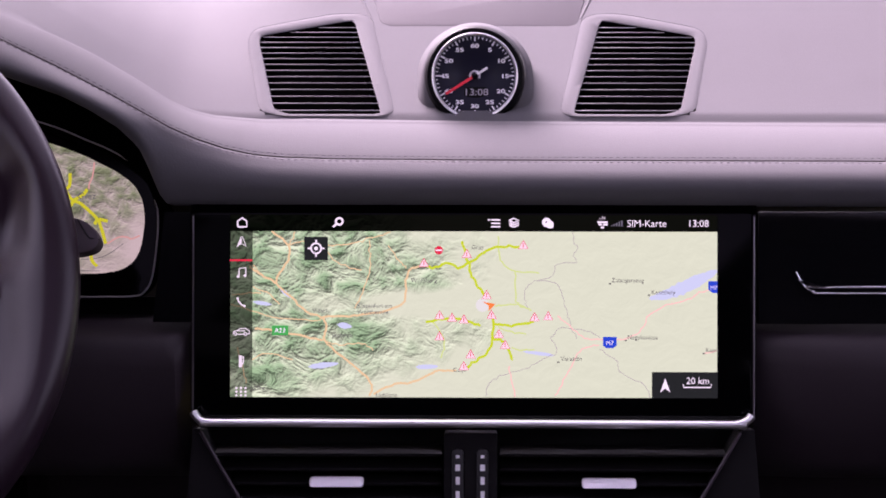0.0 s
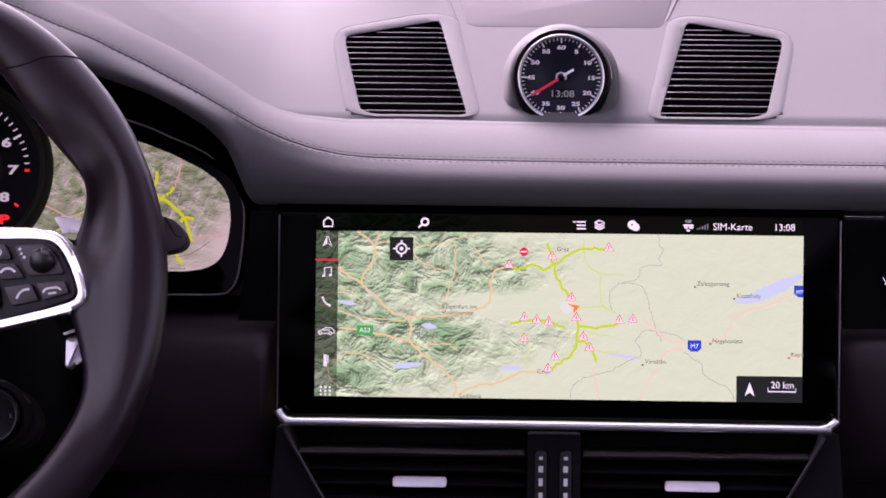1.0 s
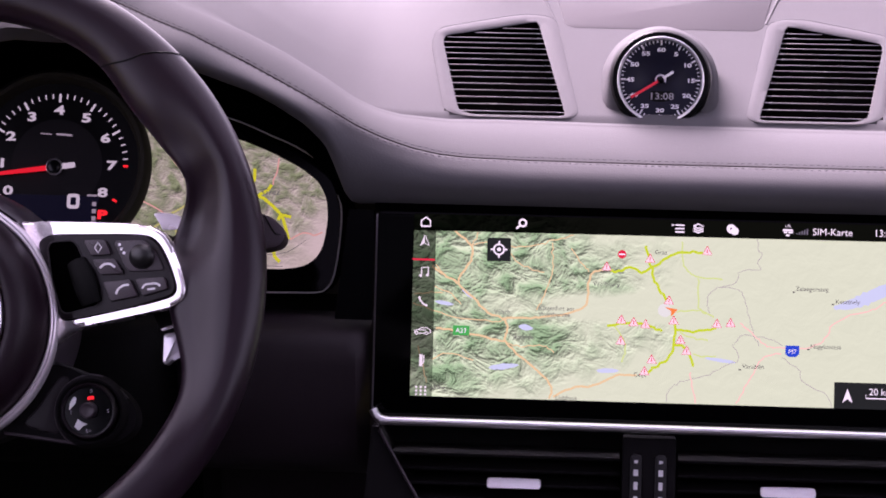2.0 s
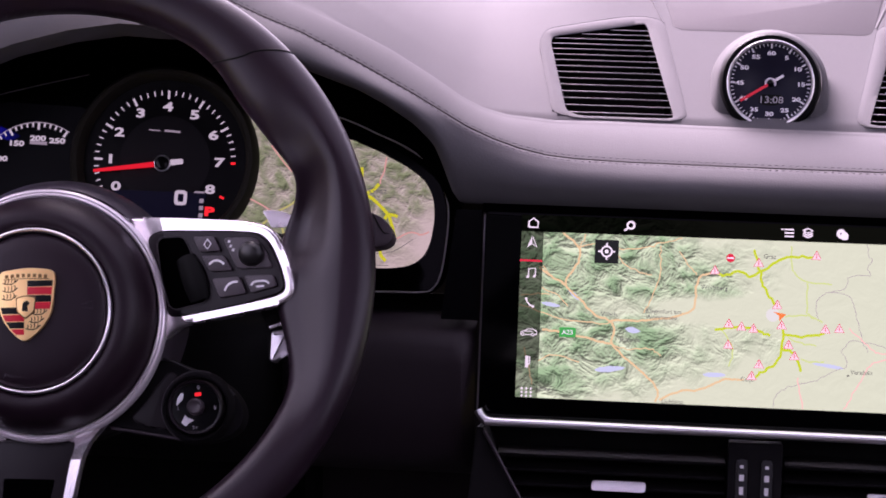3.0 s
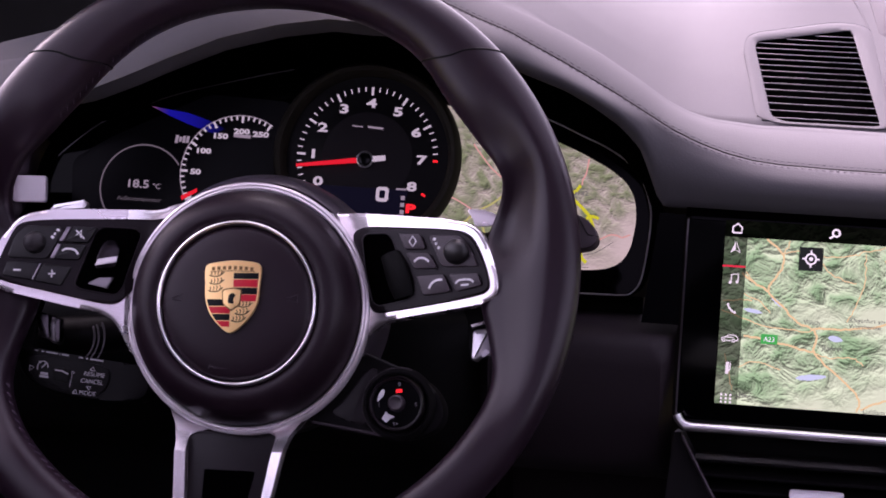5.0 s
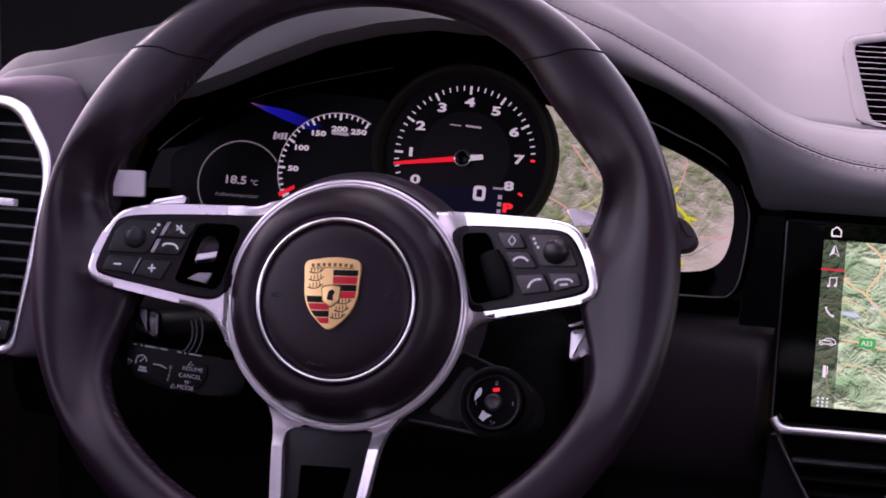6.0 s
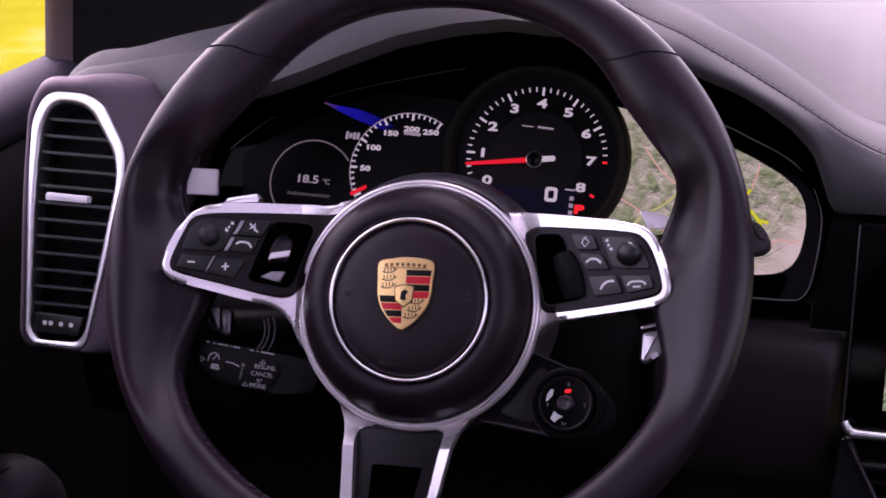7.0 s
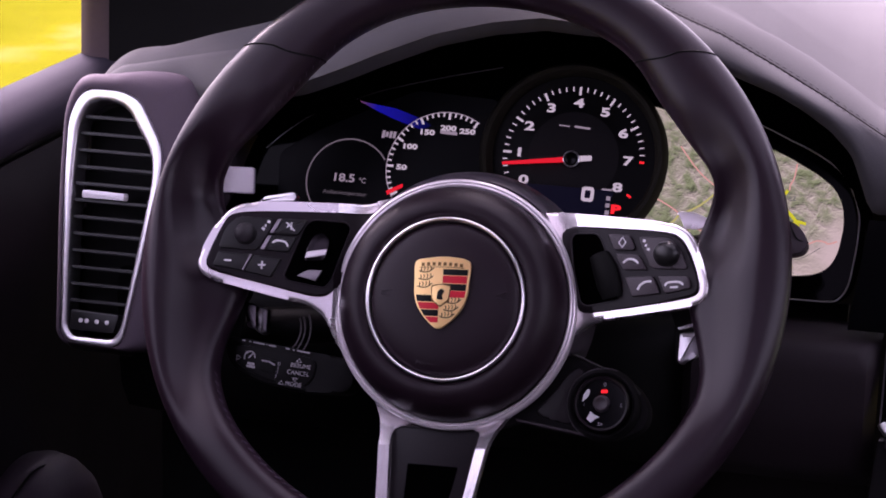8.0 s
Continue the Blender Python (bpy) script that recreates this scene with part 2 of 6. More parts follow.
def smooth_line(points, steps=8, closed=False):
    pts = [Vector(p) for p in points]
    n, out = len(pts), []
    for i in range(n if closed else n - 1):
        if closed:
            a, b, c, d = pts[i - 1], pts[i], pts[(i + 1) % n], pts[(i + 2) % n]
        else:
            a, b, c, d = pts[max(i - 1, 0)], pts[i], pts[i + 1], pts[min(i + 2, n - 1)]
        for k in range(steps):
            t = k / steps
            out.append(0.5 * (2 * b + (c - a) * t + (2 * a - 5 * b + 4 * c - d) * t * t + (3 * b - a - 3 * c + d) * t ** 3))
    if not closed:
        out.append(pts[-1])
    return out


def add_slab(bm, outline, w0, w1, bevel=0.0, rounds=2):
    """A plate with that outline from depth w0 to w1, its front edge bevelled."""
    vs = [bm.verts.new((p[0], p[1], w0)) for p in outline]
    face = bm.faces.new(vs)
    if face.normal.length == 0:
        face.normal_update()
    face.normal_update()
    top = bmesh.ops.extrude_face_region(bm, geom=[face])
    tv = [g for g in top["geom"] if isinstance(g, bmesh.types.BMVert)]
    for v in tv:
        v.co.z = w1
    if bevel > 0:
        edges = [g for g in top["geom"] if isinstance(g, bmesh.types.BMEdge)]
        bmesh.ops.bevel(bm, geom=edges, offset=bevel, segments=rounds, profile=0.6 if rounds < 3 else 0.5, affect="EDGES")


def slab(name, outline, w0, w1, mat, parent, bevel=0.4, label="", m=None):
    bm = bmesh.new()
    add_slab(bm, outline, w0, w1, bevel)
    return finish(name, bm, mat, parent, label, 35, m)


def add_tube(bm, points, radius, closed=False, sides=10, flat=1.0):
    pts = [Vector(p) for p in points]
    n = len(pts)
    rings = []
    up = Vector((0, 0, 1))
    for i, p in enumerate(pts):
        if closed:
            d = pts[(i + 1) % n] - pts[i - 1]
        else:
            d = pts[min(i + 1, n - 1)] - pts[max(i - 1, 0)]
        d.normalize()
        side = d.cross(up)
        if side.length < 1e-4:
            side = d.cross(Vector((1, 0, 0)))
        side.normalize()
        nor = side.cross(d).normalized()
        r = radius(i / max(1, n - 1)) if callable(radius) else radius
        rings.append([bm.verts.new(p + side * math.cos(2 * math.pi * k / sides) * r + nor * math.sin(2 * math.pi * k / sides) * r * flat) for k in range(sides)])
    for i in range(n if closed else n - 1):
        a, b = rings[i], rings[(i + 1) % n]
        for k in range(sides):
            bm.faces.new((a[k], a[(k + 1) % sides], b[(k + 1) % sides], b[k]))
    if not closed:
        bm.faces.new(rings[0][::-1])
        bm.faces.new(rings[-1])


def tube(name, points, radius, mat, parent, closed=False, sides=10, flat=1.0, label="", m=None):
    bm = bmesh.new()
    add_tube(bm, points, radius, closed, sides, flat)
    return finish(name, bm, mat, parent, label, 50, m)


def lathe(name, profile, centre, mat, parent, n=96, label="", smooth=40, start=0.0, turn=360.0):
    """Revolves (radius, w) about the w axis through centre."""
    bm = bmesh.new()
    full = turn >= 359.9
    steps = n if full else n + 1
    rings = []
    for i in range(steps):
        a = radians(start + turn * i / n)
        rings.append([bm.verts.new((centre[0] + r * math.sin(a), centre[1] + r * math.cos(a), w)) for r, w in profile])
    for i in range(n):
        a, b = rings[i], rings[(i + 1) % steps]
        for k in range(len(profile) - 1):
            bm.faces.new((a[k], b[k], b[k + 1], a[k + 1]))
    bmesh.ops.remove_doubles(bm, verts=bm.verts, dist=0.001)
    return finish(name, bm, mat, parent, label, smooth)


def ribbon(bm, points, width, w):
    pts = [Vector((p[0], p[1], 0)) for p in points]
    last = None
    for i, p in enumerate(pts):
        d = (pts[min(i + 1, len(pts) - 1)] - pts[max(i - 1, 0)])
        side = Vector((-d.y, d.x, 0)).normalized() * width / 2
        pair = [bm.verts.new((p.x + s * side.x, p.y + s * side.y, w)) for s in (-1, 1)]
        if last:
            bm.faces.new((last[0], pair[0], pair[1], last[1]))
        last = pair


def ribbons(name, lines, width, w, mat, parent, label="", wobble=0.0):
    bm = bmesh.new()
    for line in lines:
        pts = smooth_line([(*p, 0) for p in line], 5)
        pts = [p + wobble * noise.noise_vector(p * 0.35) + 0.6 * wobble * noise.noise_vector(p * 1.1) for p in pts]
        ribbon(bm, pts, width, w)
    return finish(name, bm, mat, parent, label)


def words(name, text, size, u, v, w, mat, parent, align="CENTER", turn=0.0, depth=0.08, shear=0.0, label="", stretch=1.0, bold=0.0):
    curve = bpy.data.curves.new(name, "FONT")
    curve.body, curve.size, curve.align_x, curve.align_y = text, size * 1.38, align, "CENTER"
    curve.extrude, curve.shear, curve.resolution_u, curve.offset = depth, shear, 3, size * bold
    tmp = bpy.data.objects.new(name, curve)
    data = bpy.data.meshes.new_from_object(tmp)
    data.name = name
    data.transform(Matrix.Scale(0.001, 4) @ Matrix.Translation((u, v, w)) @ pose(0, 0, 0, 0, 0, turn) @ Matrix.Diagonal((stretch, 1, 1, 1)))
    data.materials.clear()
    data.materials.append(mat)
    bpy.data.objects.remove(tmp)
    bpy.data.curves.remove(curve)
    ob = new(name, data)
    ob.parent = parent
    if label:
        ob["label"] = label
    return ob


def ring_points(cu, cv, r, w, a0, a1, n):
    """Points on an arc, degrees clockwise from the top."""
    return [(cu + r * math.sin(radians(a0 + (a1 - a0) * i / n)), cv + r * math.cos(radians(a0 + (a1 - a0) * i / n)), w) for i in range(n + 1)]


def spread(keys, x):
    """Interpolation in a table of (x, value)."""
    if x <= keys[0][0]:
        return keys[0][1]
    for (a, p), (b, q) in zip(keys, keys[1:]):
        if x <= b:
            t = (x - a) / (b - a)
            return p + (q - p) * t
    return keys[-1][1]


def sheet(name, columns, mat, parent, thickness=0.0, label="", smooth=60):
    """A surface from columns of points in metres."""
    bm = bmesh.new()
    grid = [[bm.verts.new(p) for p in col] for col in columns]
    for a, b in zip(grid, grid[1:]):
        for k in range(len(a) - 1):
            bm.faces.new((a[k], b[k], b[k + 1], a[k + 1]))
    if thickness:
        bmesh.ops.recalc_face_normals(bm, faces=bm.faces)
        bmesh.ops.solidify(bm, geom=bm.faces[:], thickness=thickness)
    bmesh.ops.scale(bm, vec=(1000, 1000, 1000), verts=bm.verts)
    return finish(name, bm, mat, parent, label, smooth)


def box(name, x0, x1, y0, y1, z0, z1, mat, parent, bevel=0.004, label=""):
    """A bevelled block in metres."""
    bm = bmesh.new()
    bmesh.ops.create_cube(bm, size=1)
    bmesh.ops.scale(bm, vec=(x1 - x0, y1 - y0, z1 - z0), verts=bm.verts)
    bmesh.ops.translate(bm, vec=((x0 + x1) / 2, (y0 + y1) / 2, (z0 + z1) / 2), verts=bm.verts)
    if bevel:
        bmesh.ops.bevel(bm, geom=bm.edges[:], offset=bevel, segments=3, profile=0.5, affect="EDGES")
    bmesh.ops.scale(bm, vec=(1000, 1000, 1000), verts=bm.verts)
    return finish(name, bm, mat, parent, label, 40)


HERE = Matrix.Identity(4)


# ---- setting: ground, cabin shell ----
def field_material():
    m = bpy.data.materials.new("flowering_field")
    m.use_nodes = True
    n, link = m.node_tree.nodes, m.node_tree.links
    b = n["Principled BSDF"]
    tc = n.new("ShaderNodeTexCoord")
    a = n.new("ShaderNodeTexNoise")
    a.inputs["Scale"].default_value, a.inputs["Detail"].default_value = 0.7, 7
    link.new(tc.outputs["Object"], a.inputs["Vector"])
    ramp = n.new("ShaderNodeValToRGB")
    mid = ramp.color_ramp.elements.new(0.52)
    mid.color = (0.12, 0.115, 0.006, 1)
    ramp.color_ramp.elements[0].position, ramp.color_ramp.elements[0].color = 0.33, (0.066, 0.07, 0.002, 1)
    ramp.color_ramp.elements[2].position, ramp.color_ramp.elements[2].color = 0.66, (0.2, 0.185, 0.085, 1)
    link.new(a.outputs[0], ramp.inputs[0])
    link.new(ramp.outputs[0], b.inputs["Base Color"])
    b.inputs["Roughness"].default_value = 1.0
    b.inputs["Specular IOR Level"].default_value = 0.0
    return m


FIELD = field_material()
ground = box("ground", -900, 900, -900, 900, -0.3, 0.0, FIELD, None, 0)
tagged(ground, "flat field of yellow flowers round the car", "field", kind="structure")
floor = box("floor", -0.8, 0.8, -2.9, 0.8, 0.36, 0.4, CARPET, None, 0.004)
tagged(floor, "black carpeted car floor", "floor", kind="structure")
# roof opening out of view, sized to let light onto the wheel
bm = bmesh.new()
for x0, x1, y0, y1 in ((-0.62, 0.62, -0.90, -0.30), (-0.62, 0.62, -2.9, -1.90), (-0.62, -0.56, -1.90, -0.90), (0.56, 0.62, -1.90, -0.90)):
    add_slab(bm, [(1000 * x0, 1000 * y0), (1000 * x1, 1000 * y0), (1000 * x1, 1000 * y1), (1000 * x0, 1000 * y1)], 1660, 1700)
ceiling = finish("ceiling", bm, HEADLINER, None)
tagged(ceiling, "dark grey cloth headliner round a glass roof", "ceiling", kind="structure")
firewall = box("wall_front", -0.8, 0.8, 0.8, 0.83, 0.36, 1.12, PLASTIC, None, 0.004)
tagged(firewall, "black bulkhead under the windscreen", "wall", kind="structure")
rear = box("wall_rear", -0.8, 0.8, -2.93, -2.9, 0.36, 1.70, PLASTIC, None, 0.004)
tagged(rear, "black trim behind the rear seats", "wall", kind="structure")
for side, word in ((-1, "left"), (1, "right")):
    rail = tagged(sheet("wall_" + word, [[(side * 0.79, y, 1.20), (side * 0.74, y, 1.45), (side * 0.66, y, 1.62), (side * 0.6, y, 1.68)] for y in (-2.9, -1.8)], HEADLINER, None, 0.02),
                  "dark cloth trim of the rear pillar", "pillar trim", kind="structure")
    top = tagged(sheet("trim_" + word, [[(side * 0.685, y, 1.615), (side * 0.66, y, 1.65), (side * 0.61, y, 1.68)] for y in (-2.3, -1.2, -0.35)], HEADLINER, None, 0.02),
                 "dark cloth roof rail above the side windows", "roof trim", kind="structure")
    door = thing("wall_door_" + word, HERE, "black leather door panel with a rounded window sill", "door", kind="structure")
    prof = [(0.80, 1.058), (0.785, 1.068), (0.765, 1.066), (0.752, 1.054), (0.752, 1.038), (0.766, 1.028), (0.772, 1.022), (0.768, 1.012), (0.752, 0.99), (0.752, 0.90), (0.765, 0.8), (0.765, 0.4)]
    sheet("sill_cushion", [[(side * x, y, z) for x, z in prof[:7]] for y in np.linspace(-2.9, 0.55, 24)], DOOR_LIT, door, 0.012)
    sheet("door_skin", [[(side * x, y, z) for x, z in prof[6:]] for y in np.linspace(-2.9, 0.55, 24)], DOOR_SHADED, door, 0.012)
    tube("crease", [(side * 764, y * 1000, 1030) for y in np.linspace(-1.0, 0.5, 12)], 2.5, DEEP, door)
# door speaker recess and armrest of the driver's door
door = [o for o in scene.objects if o.name == "wall_door_left"][0]
arm = [(-0.78, -0.35, 0.70), (-0.755, -0.16, 0.737), (-0.745, 0.0, 0.779), (-0.742, 0.06, 0.794), (-0.74, 0.11, 0.779), (-0.74, 0.14, 0.732), (-0.742, 0.16, 0.642)]
tube("armrest", [tuple(1000 * c for c in p) for p in smooth_line(arm, 6)], lambda s: 22 + 9 * math.sin(math.pi * s), material("armrest_leather", (0.035, 0.024, 0.036), 0.5, grain=0.4, bump=0.2, scale=900, spec=0.3), door, sides=16, label="padded black leather door pull")
tube("armrest_seam", [(1000 * p[0] + 12, 1000 * p[1] - 8, 1000 * p[2] + 24 + 7 * math.sin(math.pi * k / 24)) for k, p in enumerate(smooth_line(arm[:5], 6))], 0.9, DEEP, door)
box("speaker_frame", -0.76, -0.748, -0.02, 0.135, 0.87, 1.005, DEEP, door, 0.005)

# windscreen pillars
for side in (-1, 1):
    pillar = thing("windscreen_pillar", HERE, "dark brown cloth windscreen pillar with a black inner face", "pillar", kind="structure")
    def shaft(name, section, mat):
        cols = []
        for x, y in section:
            cols.append([(side * (x - max(0, s - 0.15) * 0.19), y - max(0, s - 0.15) * 0.66, 1.03 + 0.66 * s) for s in (0.0, 0.06, 0.12, 0.3, 0.6, 1.0)])
        sheet(name, cols, mat, pillar, 0.0)
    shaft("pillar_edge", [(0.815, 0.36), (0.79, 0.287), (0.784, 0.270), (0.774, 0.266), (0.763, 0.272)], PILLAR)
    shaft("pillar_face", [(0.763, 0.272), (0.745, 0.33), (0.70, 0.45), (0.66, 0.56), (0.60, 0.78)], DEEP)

# windscreen and side glass
def pane_material(clear=0.9, tint=1.0):
    m = bpy.data.materials.new("window_glass")
    m.use_nodes = True
    n, link = m.node_tree.nodes, m.node_tree.links
    n.remove(n["Principled BSDF"])
    t, g, f, x = n.new("ShaderNodeBsdfTransparent"), n.new("ShaderNodeBsdfGlossy"), n.new("ShaderNodeLayerWeight"), n.new("ShaderNodeMixShader")
    p, q = n.new("ShaderNodeMath"), n.new("ShaderNodeMath")
    p.operation, q.operation = "POWER", "MULTIPLY_ADD"
    p.inputs[1].default_value, q.inputs[1].default_value, q.inputs[2].default_value = 5.0, 0.02, 0.005
    link.new(f.outputs["Facing"], p.inputs[0])
    link.new(p.outputs[0], q.inputs[0])
    t.inputs[0].default_value = (clear, clear * tint, clear, 1)
    g.inputs["Roughness"].default_value = 0.02
    link.new(q.outputs[0], x.inputs[0])
    link.new(t.outputs[0], x.inputs[1])
    link.new(g.outputs[0], x.inputs[2])
    link.new(x.outputs[0], n["Material Output"].inputs[0])
    return m


PANE = pane_material()
screen_glass = sheet("window_front", [[(x, 0.80 - 0.10 * x * x, 1.16), (0.93 * x, 0.42, 1.36), (0.86 * x, 0.06, 1.54), (0.78 * x, -0.30, 1.68)] for x in np.linspace(-0.78, 0.78, 14)], PANE, None, 0.005)
tagged(screen_glass, "clear laminated windscreen", "windscreen", kind="structure")
screen_glass.visible_shadow = False
# unseen roof panel, its clearness and tint set for the wheel's reflections
roof_glass = sheet("window_roof", [[(x, y, 1.70 - 0.05 * x * x) for x in (-0.61, -0.2, 0.2, 0.61)] for y in (-1.92, -1.4, -0.88)], pane_material(0.64, 0.96), None, 0.005)
tagged(roof_glass, "unseen tinted roof panel, added to light the wheel", "glass roof", kind="structure")
roof_glass.visible_shadow = False
# rear panes are out of view, darkened to cut light on driver-facing parts
REAR_SHADE = pane_material(0.35)
for side, word in ((-1, "left"), (1, "right")):
    for name, y0, y1, mat, label in (("window_" + word, -1.1, 0.42, PANE, "clear side window of the front door"), ("window_rear_" + word, -2.3, -1.18, REAR_SHADE, "unseen rear door window, darkened to cut light from behind")):
        g = sheet(name, [[(side * 0.795, y, 1.05), (side * 0.77, y, 1.3), (side * 0.70, y, 1.6)] for y in np.linspace(y0, y1, 6)], mat, None, 0.004)
        tagged(g, label, "window", kind="structure")
        g.visible_shadow = mat is REAR_SHADE
    # unseen post added to block side light behind the front window
    post = sheet("wall_post_" + word, [[(side * 0.80, y, 1.03), (side * 0.765, y, 1.3), (side * 0.69, y, 1.63)] for y in (-1.24, -1.2, -1.1, -1.05)], HEADLINER, None, 0.03)
    tagged(post, "unseen cloth door post, added to cut light from behind", "pillar", kind="structure")

# ---- dashboard ----
LOW = [(-0.71, 1.082), (-0.63, 1.085), (-0.605, 1.092), (-0.56, 1.105), (-0.5365, 1.113), (-0.488, 1.136), (-0.453, 1.151), (-0.418, 1.1607), (-0.387, 1.1656), (-0.34, 1.163), (-0.31, 1.155), (-0.2785, 1.1415), (-0.2457, 1.130),
       (-0.229, 1.1213), (-0.213, 1.1104), (-0.200, 1.0968), (-0.1944, 1.0838), (-0.189, 1.0684), (-0.184, 1.0610), (0.8, 1.0606)]
STITCH = [(-0.71, 1.105), (-0.66, 1.107), (-0.62, 1.116), (-0.585, 1.126), (-0.56, 1.134), (-0.52, 1.147), (-0.48, 1.165), (-0.44, 1.180), (-0.40, 1.187), (-0.36, 1.184), (-0.33, 1.176), (-0.3048, 1.1663), (-0.2814, 1.1583), (-0.2484, 1.142),
          (-0.2153, 1.1243), (-0.1821, 1.105), (-0.1657, 1.0974), (-0.1494, 1.0918), (-0.1329, 1.088), (-0.1163, 1.0862), (-0.0822, 1.0848), (0.0, 1.0841), (0.8, 1.0825)]
RIDGE = [(-0.71, 1.113), (-0.656, 1.1135), (-0.639, 1.118), (-0.62, 1.1245), (-0.585, 1.136), (-0.54, 1.153), (-0.48, 1.174), (-0.44, 1.186), (-0.40, 1.193), (-0.36, 1.190), (-0.33, 1.183), (-0.2884, 1.1672), (-0.2545, 1.1534), (-0.2308, 1.1412),
         (-0.2036, 1.1244), (-0.1873, 1.1128), (-0.1741, 1.1063), (-0.1607, 1.1022), (-0.1301, 1.0984), (-0.0986, 1.0978), (0.0, 1.0964), (0.8, 1.0922)]
STITCH_Y = [(-0.18, 0.02), (-0.0822, 0.025)]
RIDGE_Y = [(-0.20, 0.06), (-0.0986, 0.075)]


FLAT_TOP = [(0.078, 1.0956), (0.0855, 1.0946), (0.088, 1.0962), (0.0905, 1.0988), (0.15, 1.1210), (0.2, 1.1395), (0.26, 1.161), (0.34, 1.178), (0.5, 1.195), (0.79, 1.2)]
HOOD_TOP = [(0.08, 0.0), (0.15, 0.002), (0.2, 0.0), (0.26, -0.004), (0.34, -0.006), (0.5, 0.0), (0.79, 0.01)]


def ease(a, b, x):
    t = min(1, max(0, (x - a) / (b - a)))
    return t * t * (3 - 2 * t)


def dash_column(x):
    """The dashboard's cross-section at x, from the lower leather edge back to the windscreen."""
    ly, lz = 0.005 - 0.005 * (1 - ease(-0.23, -0.18, x)), spread(LOW, x)
    under = ease(-0.26, -0.16, x)
    ly, lz = ly + 0.008 * under, lz - 0.0012 * under
    sy, sz = spread(STITCH_Y, x), spread(STITCH, x)
    ry, rz = spread(RIDGE_Y, x), spread(RIDGE, x)
    flat = ease(-0.30, -0.10, x)
    back = 0.03 * ease(-0.565, -0.63, x)
    t = min(1, max(0, (-0.66 - x) / 0.042))
    drop = 0.07 * (1 - math.sqrt(1 - t * t))
    lz, sz, rz = lz - drop, sz - drop, rz - drop
    ly, sy, ry = ly + back, sy + back, ry + 0.5 * back
    left = ease(-0.44, -0.58, x)
    # the hood over the instruments is rounder
    hooded = ease(-0.27, -0.37, x) * (1 - ease(-0.5, -0.62, x))
    more = 0.04 * hooded
    sy, sz, ry = sy + more, sz - 0.148 * more, min(ry + more, 0.076)
    rz -= 0.148 * min(more, 0.016)
    lip = 0.004 - 0.0026 * hooded
    fall = 0.008 * hooded
    pts = [(ly + 0.012 + 0.5 * fall, lz - 0.004 - fall), (ly + 0.003 + 0.4 * fall, lz - 0.001 - 0.8 * fall), (ly, lz + lip - 0.4 * fall)]
    for t in (0.2, 0.4, 0.6, 0.75, 0.88):
        depth = 0.45 * (1 - (1 - t ** 2.2) ** 0.8) + 0.5 * t ** 1.25
        depth += (0.95 * t ** 0.85 - depth) * hooded
        pts.append((ly + (sy - ly) * depth - 0.007 * under * math.sin(math.pi * t ** 0.8), lz + lip + (sz - lz - lip) * (t + (0.10 - 0.15 * hooded) * math.sin(math.pi * t))))
    pts += [(sy - 0.0014, sz + 0.0001), (sy, sz - 0.0004), (sy + 0.0014, sz + 0.0006)]
    for t in (0.25, 0.5, 0.75, 0.92):
        pts.append((sy + (ry - sy) * t, sz + (rz - sz) * t + 0.0026 * math.sin(math.pi * t)))
    pts += [(ry, rz), (ry + 0.003, rz - 0.0004 + 0.0015 * flat)]
    for y in (0.082, 0.0855, 0.088, 0.0905, 0.095, 0.1, 0.106, 0.112, 0.118, 0.124, 0.13, 0.136, 0.142, 0.148, 0.154, 0.16, 0.166, 0.172, 0.178, 0.184, 0.19, 0.196, 0.202, 0.208, 0.215, 0.23, 0.26, 0.34, 0.5, 0.79):
        z = spread(FLAT_TOP, y) * flat + (1 - flat) * (rz + spread(HOOD_TOP, y) * (1 if y < 0.4 else ease(0.9, 0.4, y)))
        z = z * (1 - left) + left * (rz - 0.23 * (y - 0.07))
        pts.append((y + 0.5 * back if y < 0.2 else y, z))
    return [(x, y, z) for y, z in pts]


xs = sorted(set([round(v, 4) for v in np.linspace(-0.66, -0.21, 110)] + [round(v, 4) for v in np.linspace(-0.7018, -0.66, 22)] + [round(v, 4) for v in np.linspace(-0.21, -0.07, 40)] + [round(v, 4) for v in np.linspace(-0.07, 0.16, 56)] + [round(v, 4) for v in np.linspace(0.16, 0.78, 30)]))
columns = [dash_column(x) for x in xs]
SEAM_AT = 9
dashboard = thing("dashboard", HERE, "slate grey leather dashboard with a double-stitched seam", "dashboard")
sheet("front_roll", [c[:SEAM_AT + 1] for c in columns], DASH, dashboard, 0.0, "grey leather roll along the dashboard edge", 70)
G = plate(0, 0.09, 1.10, 69.7)
HOLE = [(-145.5, 92), (-143, 105), (-90, 124), (-73, 120.5), (-54.2, -1.2), (-122, -1.2), (-132.5, 4)]
HOLE_R = [(-u + 4.0, v) for u, v in HOLE][::-1]


def within(poly, p):
    inside = False
    for (a, b), (c, d) in zip(poly, poly[1:] + poly[:1]):
        if (b > p[1]) != (d > p[1]) and p[0] < a + (c - a) * (p[1] - b) / (d - b):
            inside = not inside
    return inside


# the top is open under the loudspeaker grilles
bm = bmesh.new()
grid = [[bm.verts.new(Vector(p) * 1000) for p in c[SEAM_AT:]] for c in columns]
back_to_grille = G.inverted()
